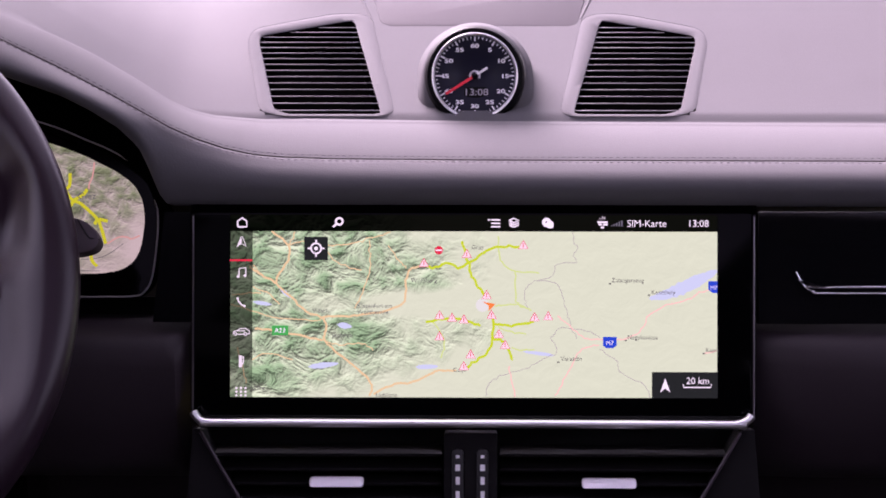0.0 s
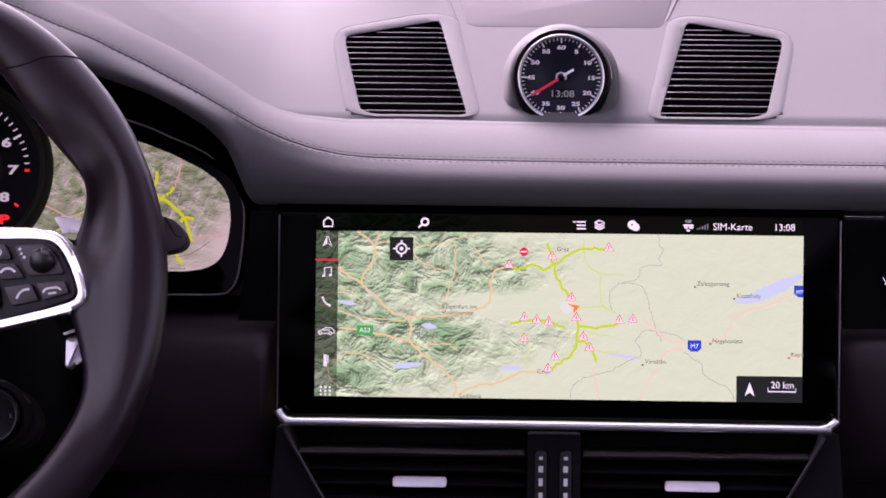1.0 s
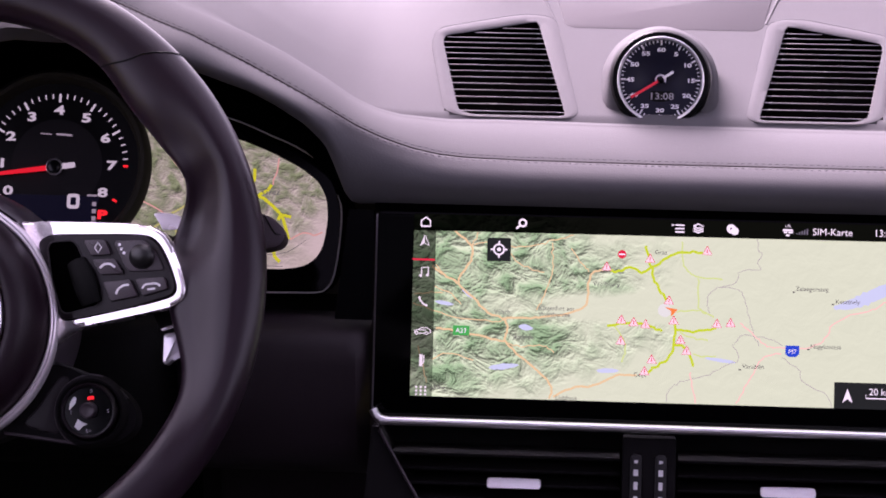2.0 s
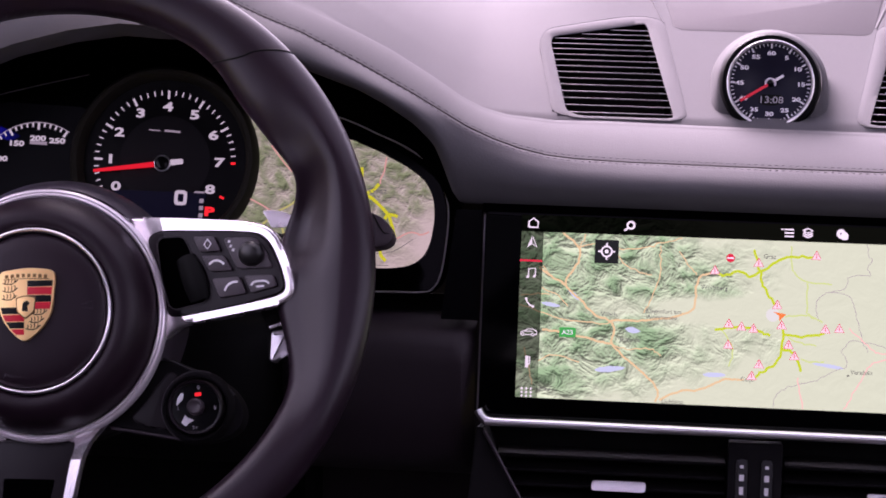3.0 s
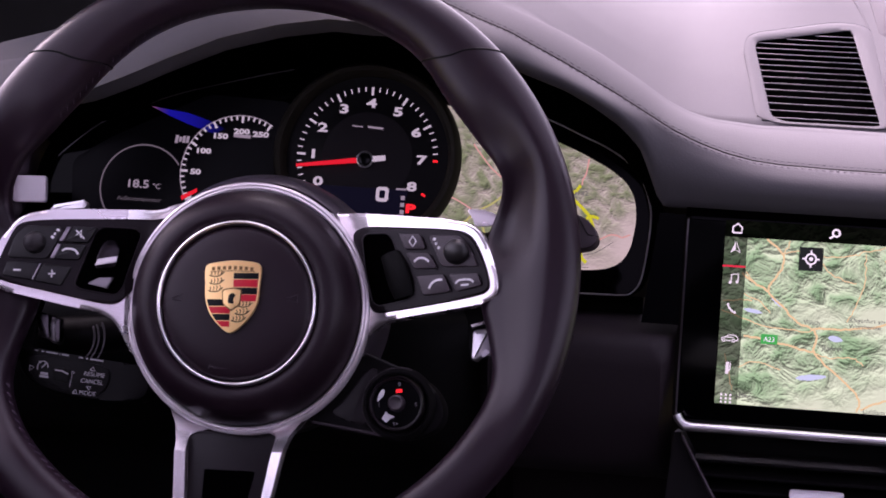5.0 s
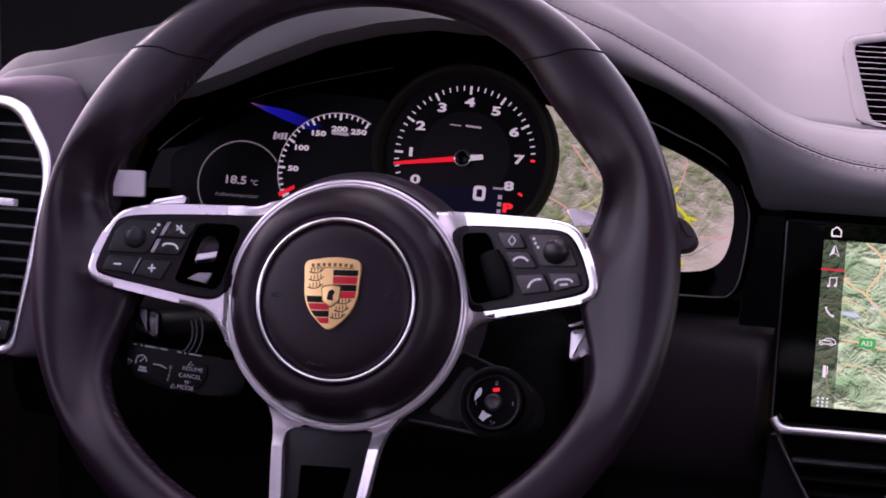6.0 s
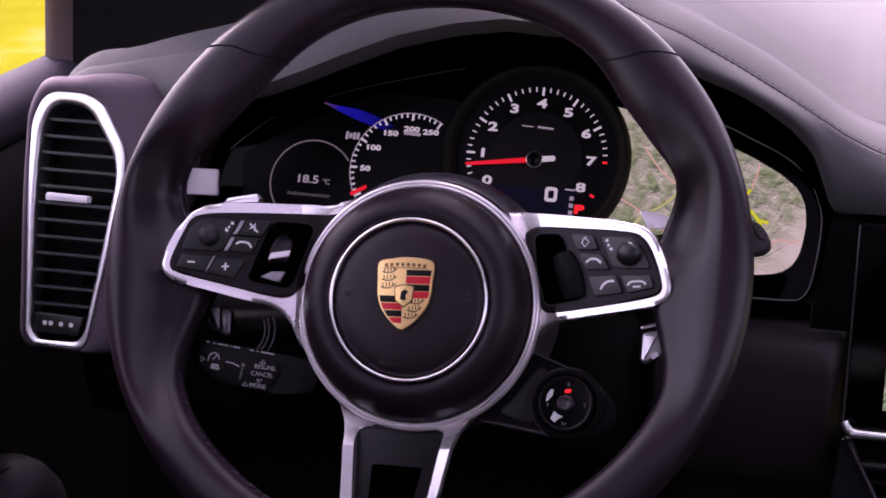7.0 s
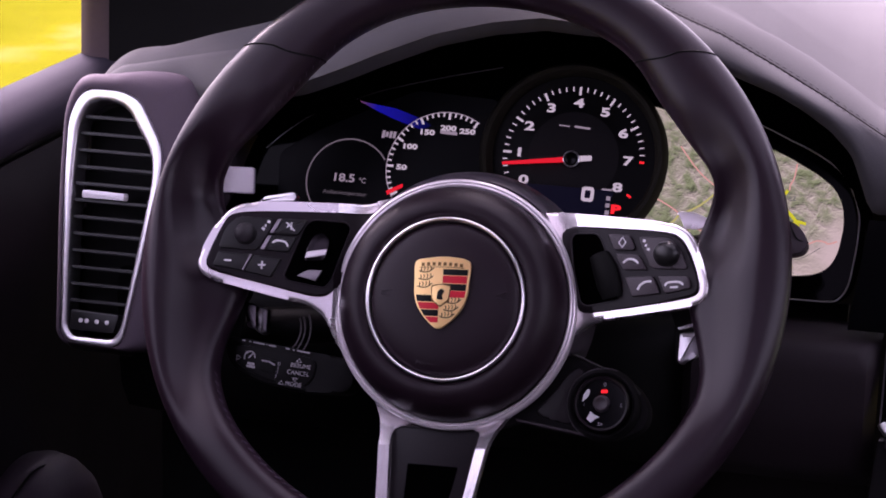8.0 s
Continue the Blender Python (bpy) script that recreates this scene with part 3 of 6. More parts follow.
for a, b in zip(grid, grid[1:]):
    for k in range(len(a) - 1):
        mid = back_to_grille @ ((a[k].co + b[k].co + a[k + 1].co + b[k + 1].co) / 4000)
        spot = (mid.x * 1000, mid.y * 1000)
        if abs(mid.x) < 0.16 and (within(HOLE, spot) or within(HOLE_R, spot)):
            continue
        bm.faces.new((a[k], b[k], b[k + 1], a[k + 1]))
finish("dash_top", bm, DASH, dashboard, "light grey leather dashboard top", 70)


def stitch_row(offset, name):
    """A row of thread stitches beside the seam."""
    bm = bmesh.new()
    line = []
    for x in np.linspace(-0.50, 0.60, 1601):
        col = dash_column(x)
        p, q = Vector(col[SEAM_AT]), Vector(col[SEAM_AT + (2 if offset > 0 else -2)])
        s = (q - p).normalized()
        line.append(p + s * abs(offset) + (Vector((0, -0.0003, 0.0010)) if offset > 0 else Vector((0, -0.0004, 0.0005))))
    length, k = 0.0, 0
    pts, on = [], True
    for a, b in zip(line, line[1:]):
        length += (b - a).length
        if on:
            pts.append(a)
        if length > (0.0026 if on else 0.0010):
            if on and len(pts) > 1:
                add_tube(bm, [v * 1000 for v in (pts[0], pts[len(pts) // 2] + Vector((0, -0.0001, 0.0002)), pts[-1])], 0.2, sides=5)
            on, length, pts = not on, 0.0, []
    return finish(name, bm, THREAD, dashboard, "", 60)


tagged(stitch_row(0.0024, "stitching"), kind="stuff")
tagged(stitch_row(-0.0024, "stitching"), kind="stuff")
seam_line = [tuple(1000 * c for c in Vector(dash_column(x)[SEAM_AT]) + Vector((0, -0.0002, 0.0007))) for x in np.linspace(-0.50, 0.60, 400)]
tube("seam", seam_line, 0.5, THREAD_DARK, dashboard, sides=6)
tube("centre_seam", [(1, 76, 1096.8), (1, 80, 1095.8), (1, 85, 1095.0)], 0.35, THREAD_DARK, dashboard, sides=6)

# hood underside and the well round the instruments, their shade painted black
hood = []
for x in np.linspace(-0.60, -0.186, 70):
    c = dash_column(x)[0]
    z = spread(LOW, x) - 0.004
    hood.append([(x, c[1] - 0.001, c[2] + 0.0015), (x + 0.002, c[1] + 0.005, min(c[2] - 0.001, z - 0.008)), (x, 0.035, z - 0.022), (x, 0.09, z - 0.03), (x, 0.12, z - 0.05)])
sheet("hood_underside", hood, VOID, dashboard, 0.0, "underside of the instrument hood, its shade painted black", 70)

# lower panels
def lower_panel(name, x0, x1, label, mat=LOWER):
    prof = [(0.03, 0.986), (0.0, 0.9835), (-0.008, 0.981), (-0.013, 0.975), (-0.015, 0.965), (-0.012, 0.935), (-0.002, 0.905), (0.02, 0.885), (0.12, 0.86), (0.14, 0.55)]
    cols = []
    for x in np.linspace(x0, x1, 18):
        e = 1 - 0.35 * ease(0.006, 0.0, min(x - x0, x1 - x))
        cols.append([(x, 0.03 + (y - 0.03) * e, z) for y, z in prof])
    sheet(name, cols, mat, dashboard, 0.0, label, 60)


lower_panel("lower_panel", -0.29, -0.172, "dark leather panel below the instruments")
# same panel in black, painting the shade behind the wheel
lower_panel("knee_panel", -0.655, -0.29, "knee panel behind the steering column, painted black as shade", DEEP)
lower_panel("lower_panel", 0.1705, 0.78, "dark leather panel in front of the passenger")
trim_l = slab("gloss_trim", rounded([(-193, -10), (-170.5, -10), (-170.5, 56.5), (-186, 56.5)], 0.0), -10, -1.5, GLOSS, dashboard, 0.0, "gloss black trim beside the screen", plate(0, 0, 1.0, 15))
trim_r = slab("gloss_trim", rounded([(170.5, -10.5), (780, -9), (780, 57), (170.5, 57)], 1.5), -10, -1.5, GLOSS, dashboard, 0.8, "gloss black trim strip on the passenger side", plate(0, 0, 1.0, 15))
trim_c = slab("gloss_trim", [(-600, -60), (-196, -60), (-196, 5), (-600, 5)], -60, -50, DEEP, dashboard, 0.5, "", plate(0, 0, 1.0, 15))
accent = [(193.0, 20.6, 2), (194.2, 18.5, 2), (196.5, 14.5, 2), (201, 12.2, 2), (210, 11.4, 2), (225, 11.8, 2), (300, 12, 2), (760, 12, 2)]
tube("accent_line", smooth_line(accent, 5), 0.55, CHROME, dashboard, sides=8, label="thin chrome accent line", m=plate(0, 0, 1.0, 15))
accent = [(196.5, 14.0, 2.4), (199.5, 11.0, 2.4), (204, 8.9, 2.4), (212, 8.1, 2.4), (300, 8.1, 2.4), (760, 8.1, 2.4)]
tube("accent_line", smooth_line(accent, 5), 0.5, CHROME, dashboard, sides=8, label="thin chrome accent line", m=plate(0, 0, 1.0, 15))
slab("accent_tip", rounded([(194, 16.8), (196.2, 16.0), (203, 12.0), (211, 11.2), (199, 12.6), (195.3, 14.6)], 0.4), 0.5, 3.0, CHROME, dashboard, 0.4, "", plate(0, 0, 1.0, 15))
# sensor panel on the dashboard top
slab("sensor_panel", rounded([(-71, 170), (-62, 117), (-56, 112.5), (64, 112.5), (68.5, 117), (78, 170)], 2.5), -8, -0.9, material("sensor_panel_grey", (0.049, 0.045, 0.05), 0.8, grain=0.4, bump=0.2, scale=900, spec=0.12), dashboard, 0.5, "smooth darker grey sensor panel", G)
for s in (-1, 1):
    tube("panel_crease", smooth_line([(s * 69.5 + 1, 122, -1.9), (s * 72.5 + 1, 133, -1.9), (s * 77 + 1, 150, -1.9), (s * 83 + 1, 170, -1.9)], 4), 1.2, DASH, dashboard, sides=8, m=G)

# ---- loudspeaker grilles on the dashboard ----
def inside_span(poly, v):
    v += 0.0137
    hits = []
    for (a, b), (c, d) in zip(poly, poly[1:] + poly[:1]):
        if (b - v) * (d - v) < 0:
            hits.append(a + (c - a) * (v - b) / (d - b))
    return (min(hits), max(hits)) if len(hits) >= 2 else None


def grille(side):
    g = thing("speaker_grille", G, "black slatted loudspeaker grille in a light grey leather frame", "speaker grille", "speaker grilles on the dashboard")
    hole = [(-141, 92), (-140.5, 100), (-80, 121), (-58, 0.8), (-117, 0.8), (-125.5, 6.5)]
    rim_o = [(-149, 93), (-146, 109), (-118, 120), (-90, 130.5), (-68, 127), (-49, -1.6), (-120, -1.6), (-134.5, 4)]
    if side > 0:
        hole = [(-u + 4.0, v) for u, v in hole][::-1]
        rim_o = [(-u + 4.0, v) for u, v in rim_o][::-1]
    ho, ri = rounded(hole, 4, 4), rounded(rim_o, 12, 6)
    slab("backing", ho, -26, -20, VOID, g, 0)
    # frame: a rounded border that slopes from the dashboard into the opening
    bm = bmesh.new()
    n = 120

    def walk_round(poly):
        pts = [Vector((*p, 0)) for p in poly]
        out = []
        for i in range(n):
            a = 2 * math.pi * i / n
            d = Vector((math.cos(a), math.sin(a), 0))
            best = None
            for p, q in zip(pts, pts[1:] + pts[:1]):
                e = q - p
                den = d.x * e.y - d.y * e.x
                if abs(den) < 1e-9:
                    continue
                s = ((p.x - c0.x) * e.y - (p.y - c0.y) * e.x) / den
                t = ((p.x - c0.x) * d.y - (p.y - c0.y) * d.x) / den
                if s > 0 and -1e-6 <= t <= 1 + 1e-6:
                    best = s if best is None else max(best, s)
            out.append(c0 + d * best)
        return out

    c0 = sum((Vector((*p, 0)) for p in hole), Vector()) / len(hole)
    inner, outer = walk_round(ho), walk_round(ri)
    rows = []
    for t, w in ((0.0, -1.6), (0.05, -1.0), (0.55, -0.9), (0.95, -0.95), (1.0, -1.3), (1.01, -5)):
        rows.append([bm.verts.new((a.x + (b.x - a.x) * t, a.y + (b.y - a.y) * t, w)) for a, b in zip(inner, outer)])
    for a, b in zip(rows, rows[1:]):
        for i in range(n):
            bm.faces.new((a[i], a[(i + 1) % n], b[(i + 1) % n], b[i]))
    finish("frame", bm, DASH, g, "light grey leather-covered frame", 50)
    bm = bmesh.new()
    rows = [[bm.verts.new((p.x, p.y, w)) for p in inner] for w in (-1.6, -22)]
    for i in range(n):
        bm.faces.new((rows[0][i], rows[0][(i + 1) % n], rows[1][(i + 1) % n], rows[1][i]))
    finish("opening_wall", bm, VOID, g)
    tube("groove", [(p.x, p.y, -1.15) for p in outer], 0.25, THREAD, g, closed=True, sides=6)
    for i in range(16):
        v = 4.9 + 8.77 * i - 0.09 * i * i
        span = inside_span(ho, min(v + 3.0, 119.5))
        if span and span[1] - span[0] > 6:
            a, b = span
            bm = bmesh.new()
            bmesh.ops.create_cube(bm, size=1)
            bmesh.ops.scale(bm, vec=(b - a + 0.6, 0.5, 2.4), verts=bm.verts)
            bmesh.ops.bevel(bm, geom=bm.edges[:], offset=0.15, segments=1, affect="EDGES")
            bmesh.ops.rotate(bm, matrix=Matrix.Rotation(radians(59.3), 3, "X"), verts=bm.verts)
            bmesh.ops.translate(bm, vec=((a + b) / 2, v + 3.4, -3.0), verts=bm.verts)
            finish("slat", bm, SLAT_LIT, g)
    return g


grille(-1)
grille(1)

# ---- clock on the dashboard ----
K = plate(0.0008, 0.0995, 1.1218, 12) @ Matrix.Scale(0.993, 4)
clock = thing("dashboard_clock", K, "round analogue dashboard clock with a black face and red hand", "clock")
arch = [(-41.5, -32), (-40.5, -24), (-38, -12)] + [((34.0 + 1.6 * abs(math.sin(radians(a)))) * math.sin(radians(a)), 34.0 * math.cos(radians(a))) for a in range(-88, 89, 8)] + [(38, -12), (40.5, -24), (41.5, -32)]
# cowl: flares from the black ring out to the dashboard
bm = bmesh.new()
loops = []
for k, w in ((0.0, -3.0), (0.25, -4.0), (0.5, -7.5), (0.75, -13.0), (0.92, -19.0), (1.0, -24.0), (1.03, -30.0), (1.06, -44.0)):
    row = []
    for u, v in arch:
        r = math.hypot(u, v)
        f = 31.8 / r
        row.append(bm.verts.new((u * (f + (1 - f) * k) if k < 1 else u * k, v * (f + (1 - f) * k) if k < 1 else (v * k if v > -9 else v), w)))
    loops.append(row)
for a, b in zip(loops, loops[1:]):
    for i in range(len(a) - 1):
        bm.faces.new((a[i], a[i + 1], b[i + 1], b[i]))
finish("cowl", bm, DASH, clock, "grey leather cowl round the clock", 70)
lathe("housing", [(26.2, -6), (26.5, 1.2), (27.4, 2.6), (30.0, 2.0), (31.6, -1.5), (32.0, -14)], (-0.3, 0.3), material("housing_black", (0.001, 0.001, 0.0012), 0.5, spec=0.08), clock, label="gloss black housing ring")
lathe("bezel", [(25.4, -0.4), (25.7, 1.2), (26.2, 2.5), (26.8, 2.9), (27.4, 2.4), (27.6, 0.8)], (-0.3, 0.3), material("bezel_grey", (0.93, 0.9, 0.93), 0.42, metal=1.0), clock, label="satin silver bezel")
# blue in the black face's colour stands for glow from the displays
lathe("face", [(0.0, -0.9), (13.8, -0.9), (14.2, -0.6), (25.8, -0.6)], (-0.3, 0.3), material("clock_face_blue_glow", (0.007, 0.007, 0.016), 0.4, spec=0.2), clock)
bm = bmesh.new()
for i in range(60):
    a = radians(6 * i)
    big = i % 5 == 0
    r0, r1, hw = (21.8, 25.0, 0.48) if big else (23.2, 24.9, 0.28)
    d, s = Vector((math.sin(a), math.cos(a), 0)), Vector((math.cos(a), -math.sin(a), 0))
    c = Vector((-0.3, 0.3, -0.3))
    add_slab(bm, [tuple((c + d * r0 + s * hw)[:2]), tuple((c + d * r1 + s * hw)[:2]), tuple((c + d * r1 - s * hw)[:2]), tuple((c + d * r0 - s * hw)[:2])], -0.5, -0.1)
tagged(finish("minute_scale", bm, PRINT, clock), kind="stuff")
for i in range(12):
    a = radians(30 * i)
    words("numeral", str(60 if i == 0 else 5 * i), 2.5, -0.3 + 19.0 * math.sin(a), 0.0 + 19.0 * math.cos(a), -0.3, PRINT, clock, stretch=1.55, bold=0.05)
slab("digital_panel", rounded([(-7.6, -13.6), (8.6, -13.6), (7.2, -6.8), (-6.4, -6.8)], 1.2), -0.9, -0.7, DEEP, clock, 0)
words("digital_time", "13:08", 4.3, 0.5, -10.2, -0.5, PRINT_DIM, clock, stretch=1.2, bold=0.01)
a = radians(180 + 58)
slab("hand", [(-0.3 - 0.85 * math.cos(a), 0.3 + 0.85 * math.sin(a)), (-0.3 + 21.6 * math.sin(a) - 0.85 * math.cos(a), 0.3 + 21.6 * math.cos(a) + 0.85 * math.sin(a)), (-0.3 + 21.6 * math.sin(a) + 0.85 * math.cos(a), 0.3 + 21.6 * math.cos(a) - 0.85 * math.sin(a)), (-0.3 + 0.85 * math.cos(a), 0.3 - 0.85 * math.sin(a))], 1.0, 1.6, material("red_hand", (0.75, 0.03, 0.05), 0.4), clock, 0.1, "red clock hand")
slab("hand_tail", [(-0.7, 1.1), (7.2, 6.0), (8.0, 4.6), (0.1, -0.3)], 1.0, 1.6, PRINT, clock, 0.1)
lathe("hub", [(0.0, 2.4), (1.6, 2.3), (2.1, 1.2), (2.2, 0.0)], (-0.3, 0.3), GLOSS, clock, n=24)
lathe("hub_ring", [(2.3, 0.4), (2.6, 1.3), (3.4, 1.2), (3.6, 0.2)], (-0.3, 0.3), SILVER, clock, n=32, start=-110, turn=230)

# ---- central touchscreen ----
SF = plate(0, 0, 1.0, 15)
touch = thing("central_touchscreen", SF, "wide touchscreen in gloss black glass showing a road map", "touchscreen")
slab("housing", rounded([(-168, -66), (167.6, -66), (167.6, 56), (-168, 56)], 3), -14, 0.0, GLASS_BLACK, touch, 0.25, "black glass panel of the screen")
# black strip stands in for the dashboard's shade on the housing top
slab("shadow_gap", [(-170, 55.6), (169.6, 55.6), (169.6, 66), (-170, 66)], -16, -0.8, VOID, touch, 0, "black strip painting the shade above the screen")
for u in (-168.6, 168.2):
    tube("edge_trim", [(u, 54, -1.5), (u, 10, -1.5), (u, -66, -1.5)], 0.55, material("edge_metal", (0.2, 0.18, 0.2), 0.3, metal=1.0), touch, sides=8, label="thin dark metal edge")
slab("ledge", [(-165, -72), (164, -72), (164, -65.5), (-165, -65.5)], -1.0, 5.0, DEEP, touch, 1.5, "dark ledge above the chrome bar")
bar = [(-167.4, -63.2, 6), (-165.8, -66.0, 6.3), (-163, -68.6, 6.8), (-158, -69.6, 7), (-150, -69.7, 7), (0, -70.0, 7), (150, -70.3, 7), (156, -70.2, 7), (161, -69.0, 6.8), (164.5, -66.8, 6.3), (166, -65.0, 6)]
tube("chrome_bar", smooth_line(bar, 6), 2.7, material("bright_bar", (0.93, 0.92, 0.93), 0.3, metal=1.0, vary=0.02), touch, sides=14, flat=1.2, label="bright chrome hand rest bar")
display = slab("display", rounded([(-146.1, -54.8), (146.1, -54.8), (146.1, 54.8), (-146.1, 54.8)], 0.3), -0.4, 0.15, MAP, touch, 0.0, "lit road map with green hills and plain")


def dd(x, y):
    """Display dots to millimetres."""
    return ((x - 837) * 0.3391, (544 - y) * 0.3385)


def panel(name, x0, y0, x1, y1, w, mat, label="", r=0.0):
    pts = [dd(x0, y1), dd(x1, y1), dd(x1, y0), dd(x0, y0)]
    return slab(name, rounded(pts, r) if r else pts, w - 0.1, w, mat, display, 0, label)


def lines(name, sets, width, w, mat, label=""):
    return tagged(ribbons(name, [[dd(*p) for p in s] for s in sets], width, w, mat, display, label, 1.1), kind="stuff")


def lake(pts, width):
    """A long lake that narrows to both ends."""
    line = smooth_line([(*dd(*p), 0) for p in pts], 6)
    left, right = [], []
    for k, p in enumerate(line):
        d = line[min(k + 1, len(line) - 1)] - line[max(k - 1, 0)]
        s = Vector((-d.y, d.x, 0)).normalized() * width * (0.12 + math.sin(math.pi * k / (len(line) - 1)) ** 0.7) * (0.5 + 0.2 * noise.noise(p * 0.3))
        left.append(tuple((p + s)[:2]))
        right.append(tuple((p - s)[:2]))
    slab("lake", left + right[::-1], 0.2, 0.26, LAKE, display, 0)


lake([(1148, 530), (1180, 522), (1215, 507), (1245, 492), (1268, 480)], 6.5)
for pts, width in (([(545, 652), (565, 650), (598, 646)], 3.0), ([(596, 577), (622, 581)], 2.6), ([(493, 512), (514, 530)], 2.0), ([(446, 537), (480, 542)], 1.8), ([(735, 652), (775, 651)], 2.6), ([(925, 624), (980, 631)], 2.0)):
    lake(pts, width)
lines("minor_road", [[(508, 436), (530, 430), (549, 428), (587, 437), (630, 431), (652, 423), (690, 414)], [(409, 540), (467, 562), (538, 570), (570, 568)], [(652, 428), (654, 460), (652, 486), (636, 529), (625, 548)],
                     [(685, 436), (707, 464), (718, 478)], [(409, 525), (440, 521), (462, 521)], [(417, 617), (428, 655), (434, 682)], [(446, 470), (462, 490), (488, 503)], [(446, 640), (470, 628), (520, 640)], [(520, 412), (516, 424), (508, 436)],
                     [(576, 606), (600, 612), (640, 610), (660, 622)], [(446, 512), (470, 520), (494, 540)], [(560, 428), (575, 445), (600, 470), (640, 480)]], 0.65, 0.28, ROAD_ORANGE)
lines("motorway", [[(480, 412), (508, 436), (508, 464), (488, 502), (516, 529), (549, 559), (600, 562), (640, 560), (690, 550), (715, 535), (718, 500), (725, 480), (750, 472)],
                   [(570, 562), (576, 579), (573, 600), (580, 612), (625, 650), (654, 677), (655, 704)], [(660, 700), (690, 685), (740, 675), (770, 660), (805, 658)],
                   [(450, 584), (494, 590), (549, 600), (576, 606)], [(440, 475), (462, 490), (488, 502)]], 1.25, 0.3, ROAD_ORANGE)
lines("far_road", [[(985, 560), (1010, 580), (1035, 600), (1060, 603), (1100, 602)], [(1100, 602), (1130, 590), (1148, 560), (1170, 545), (1210, 535), (1235, 520), (1268, 508)], [(1060, 612), (1030, 620), (1010, 650), (990, 690), (982, 704)],
                   [(900, 650), (905, 680), (912, 704)], [(1245, 628), (1268, 622)]], 0.8, 0.3, glow("pale_orange_road", (0.9, 0.6, 0.48), 0.9))
lines("border", [[(1012, 412), (1015, 430), (1022, 440), (1012, 455), (1020, 465), (985, 470), (975, 490), (950, 498), (930, 512), (928, 535), (935, 552)], [(950, 498), (985, 503), (992, 520), (1003, 555), (1010, 580), (1020, 600)],
                 [(1060, 600), (1045, 590), (995, 582), (975, 600), (985, 625), (955, 640), (930, 655), (890, 665), (865, 680), (858, 704)], [(1060, 620), (1090, 640), (1098, 660), (1140, 685), (1150, 704)]], 0.35, 0.27, BORDER)
lines("pale_route", [[(880, 420), (885, 460), (905, 480), (955, 486)], [(910, 482), (912, 530), (925, 548)], [(875, 545), (910, 540), (940, 552)], [(880, 580), (905, 590), (930, 592)], [(905, 620), (945, 622)], [(765, 570), (785, 605), (780, 635)]], 0.9, 0.32, ROAD_PALE)
lines("route", [[(752, 472), (770, 475), (790, 468), (810, 475), (826, 468), (850, 452), (875, 440), (905, 438), (925, 440)], [(818, 430), (823, 450), (828, 470), (835, 490), (848, 512), (858, 525)],
                [(870, 560), (872, 590), (868, 615), (855, 632), (835, 645), (825, 655)], [(872, 575), (900, 578), (925, 576), (945, 570)], [(868, 600), (885, 605), (897, 615), (905, 640)], [(755, 572), (790, 566), (820, 570), (850, 580)]], 1.5, 0.35, ROAD_GREEN)
panel("menu_bar", 406, 382, 1268.5, 411.5, 0.45, shade_film("menu_bar_shade", 0.08), "dark see-through menu bar")
panel("side_strip", 405, 411.5, 445.5, 640, 0.42, shade_film("side_strip_shade", 0.46), "translucent dark menu strip")
panel("side_strip", 405, 640, 445.5, 706, 0.42, shade_film("side_strip_pale", 0.66), "translucent grey foot of the menu strip")
panel("scale_box", 1152.5, 660, 1268.5, 706, 0.45, SCREEN_BAR, "dark scale box")
panel("target_button", 537, 421.5, 579, 463, 0.45, SCREEN_BAR, "dark square centre-map button")
panel("red_marker", 405, 461.5, 445, 465, 0.5, SIGN_RED)


def icon(name, shapes, w=0.5, mat=SCREEN_ICON, width=0.9):
    bm = bmesh.new()
    for s in shapes:
        ribbon(bm, [dd(*p) for p in s], width, w)
    return finish(name, bm, mat, display)


def ring(x, y, r, n=20):
    return [(x + r * math.cos(2 * math.pi * i / n), y + r * math.sin(2 * math.pi * i / n)) for i in range(n + 1)]


icon("home_icon", [[(419, 404), (419, 394), (427, 388), (435, 394), (435, 404), (419, 404)]])
icon("search_icon", [ring(599, 394, 6), [(595, 398), (588, 404)]], width=1.2)
icon("list_icon", [[(868, 391), (884, 391)], [(868, 397), (884, 397)], [(868, 403), (884, 403)], [(862, 391), (866, 391)]], width=0.9)
icon("layers_icon", [[(900, 392), (908, 388), (917, 392), (908, 396), (900, 392)], [(900, 396), (908, 400), (917, 396)], [(900, 400), (908, 404), (917, 400)]], width=0.9)
icon("weather_icon", [ring(966, 395, 5), ring(972, 399, 4), [(962, 400), (978, 402)]], width=2.0)
icon("signal_icon", [[(1081 + 4.5 * i, 402), (1081 + 4.5 * i, 400 - 2 * i)] for i in range(5)], width=0.8, mat=PRINT_DIM)
icon("car_icon", [[(1056, 395), (1074, 395)], [(1058, 399), (1064, 399)], [(1066, 399), (1074, 399)], [(1062, 404), (1068, 404)]], width=1.1)
words("writing", "LTE", 1.5, *dd(1065, 388), 0.5, SCREEN_ICON, display, stretch=1.1)
words("writing", "SIM-Karte", 4.3, *dd(1108, 397.5), 0.5, SCREEN_ICON, display, "LEFT", stretch=0.98)
words("writing", "13:08", 4.3, *dd(1215, 397.5), 0.5, SCREEN_ICON, display, "LEFT", stretch=0.98)
words("writing", "20 km", 4.2, *dd(1213, 676), 0.5, SCREEN_ICON, display, "LEFT", stretch=0.95)
icon("scale_bar", [[(1208, 681), (1208, 687), (1257, 687), (1257, 681)]], width=0.7)


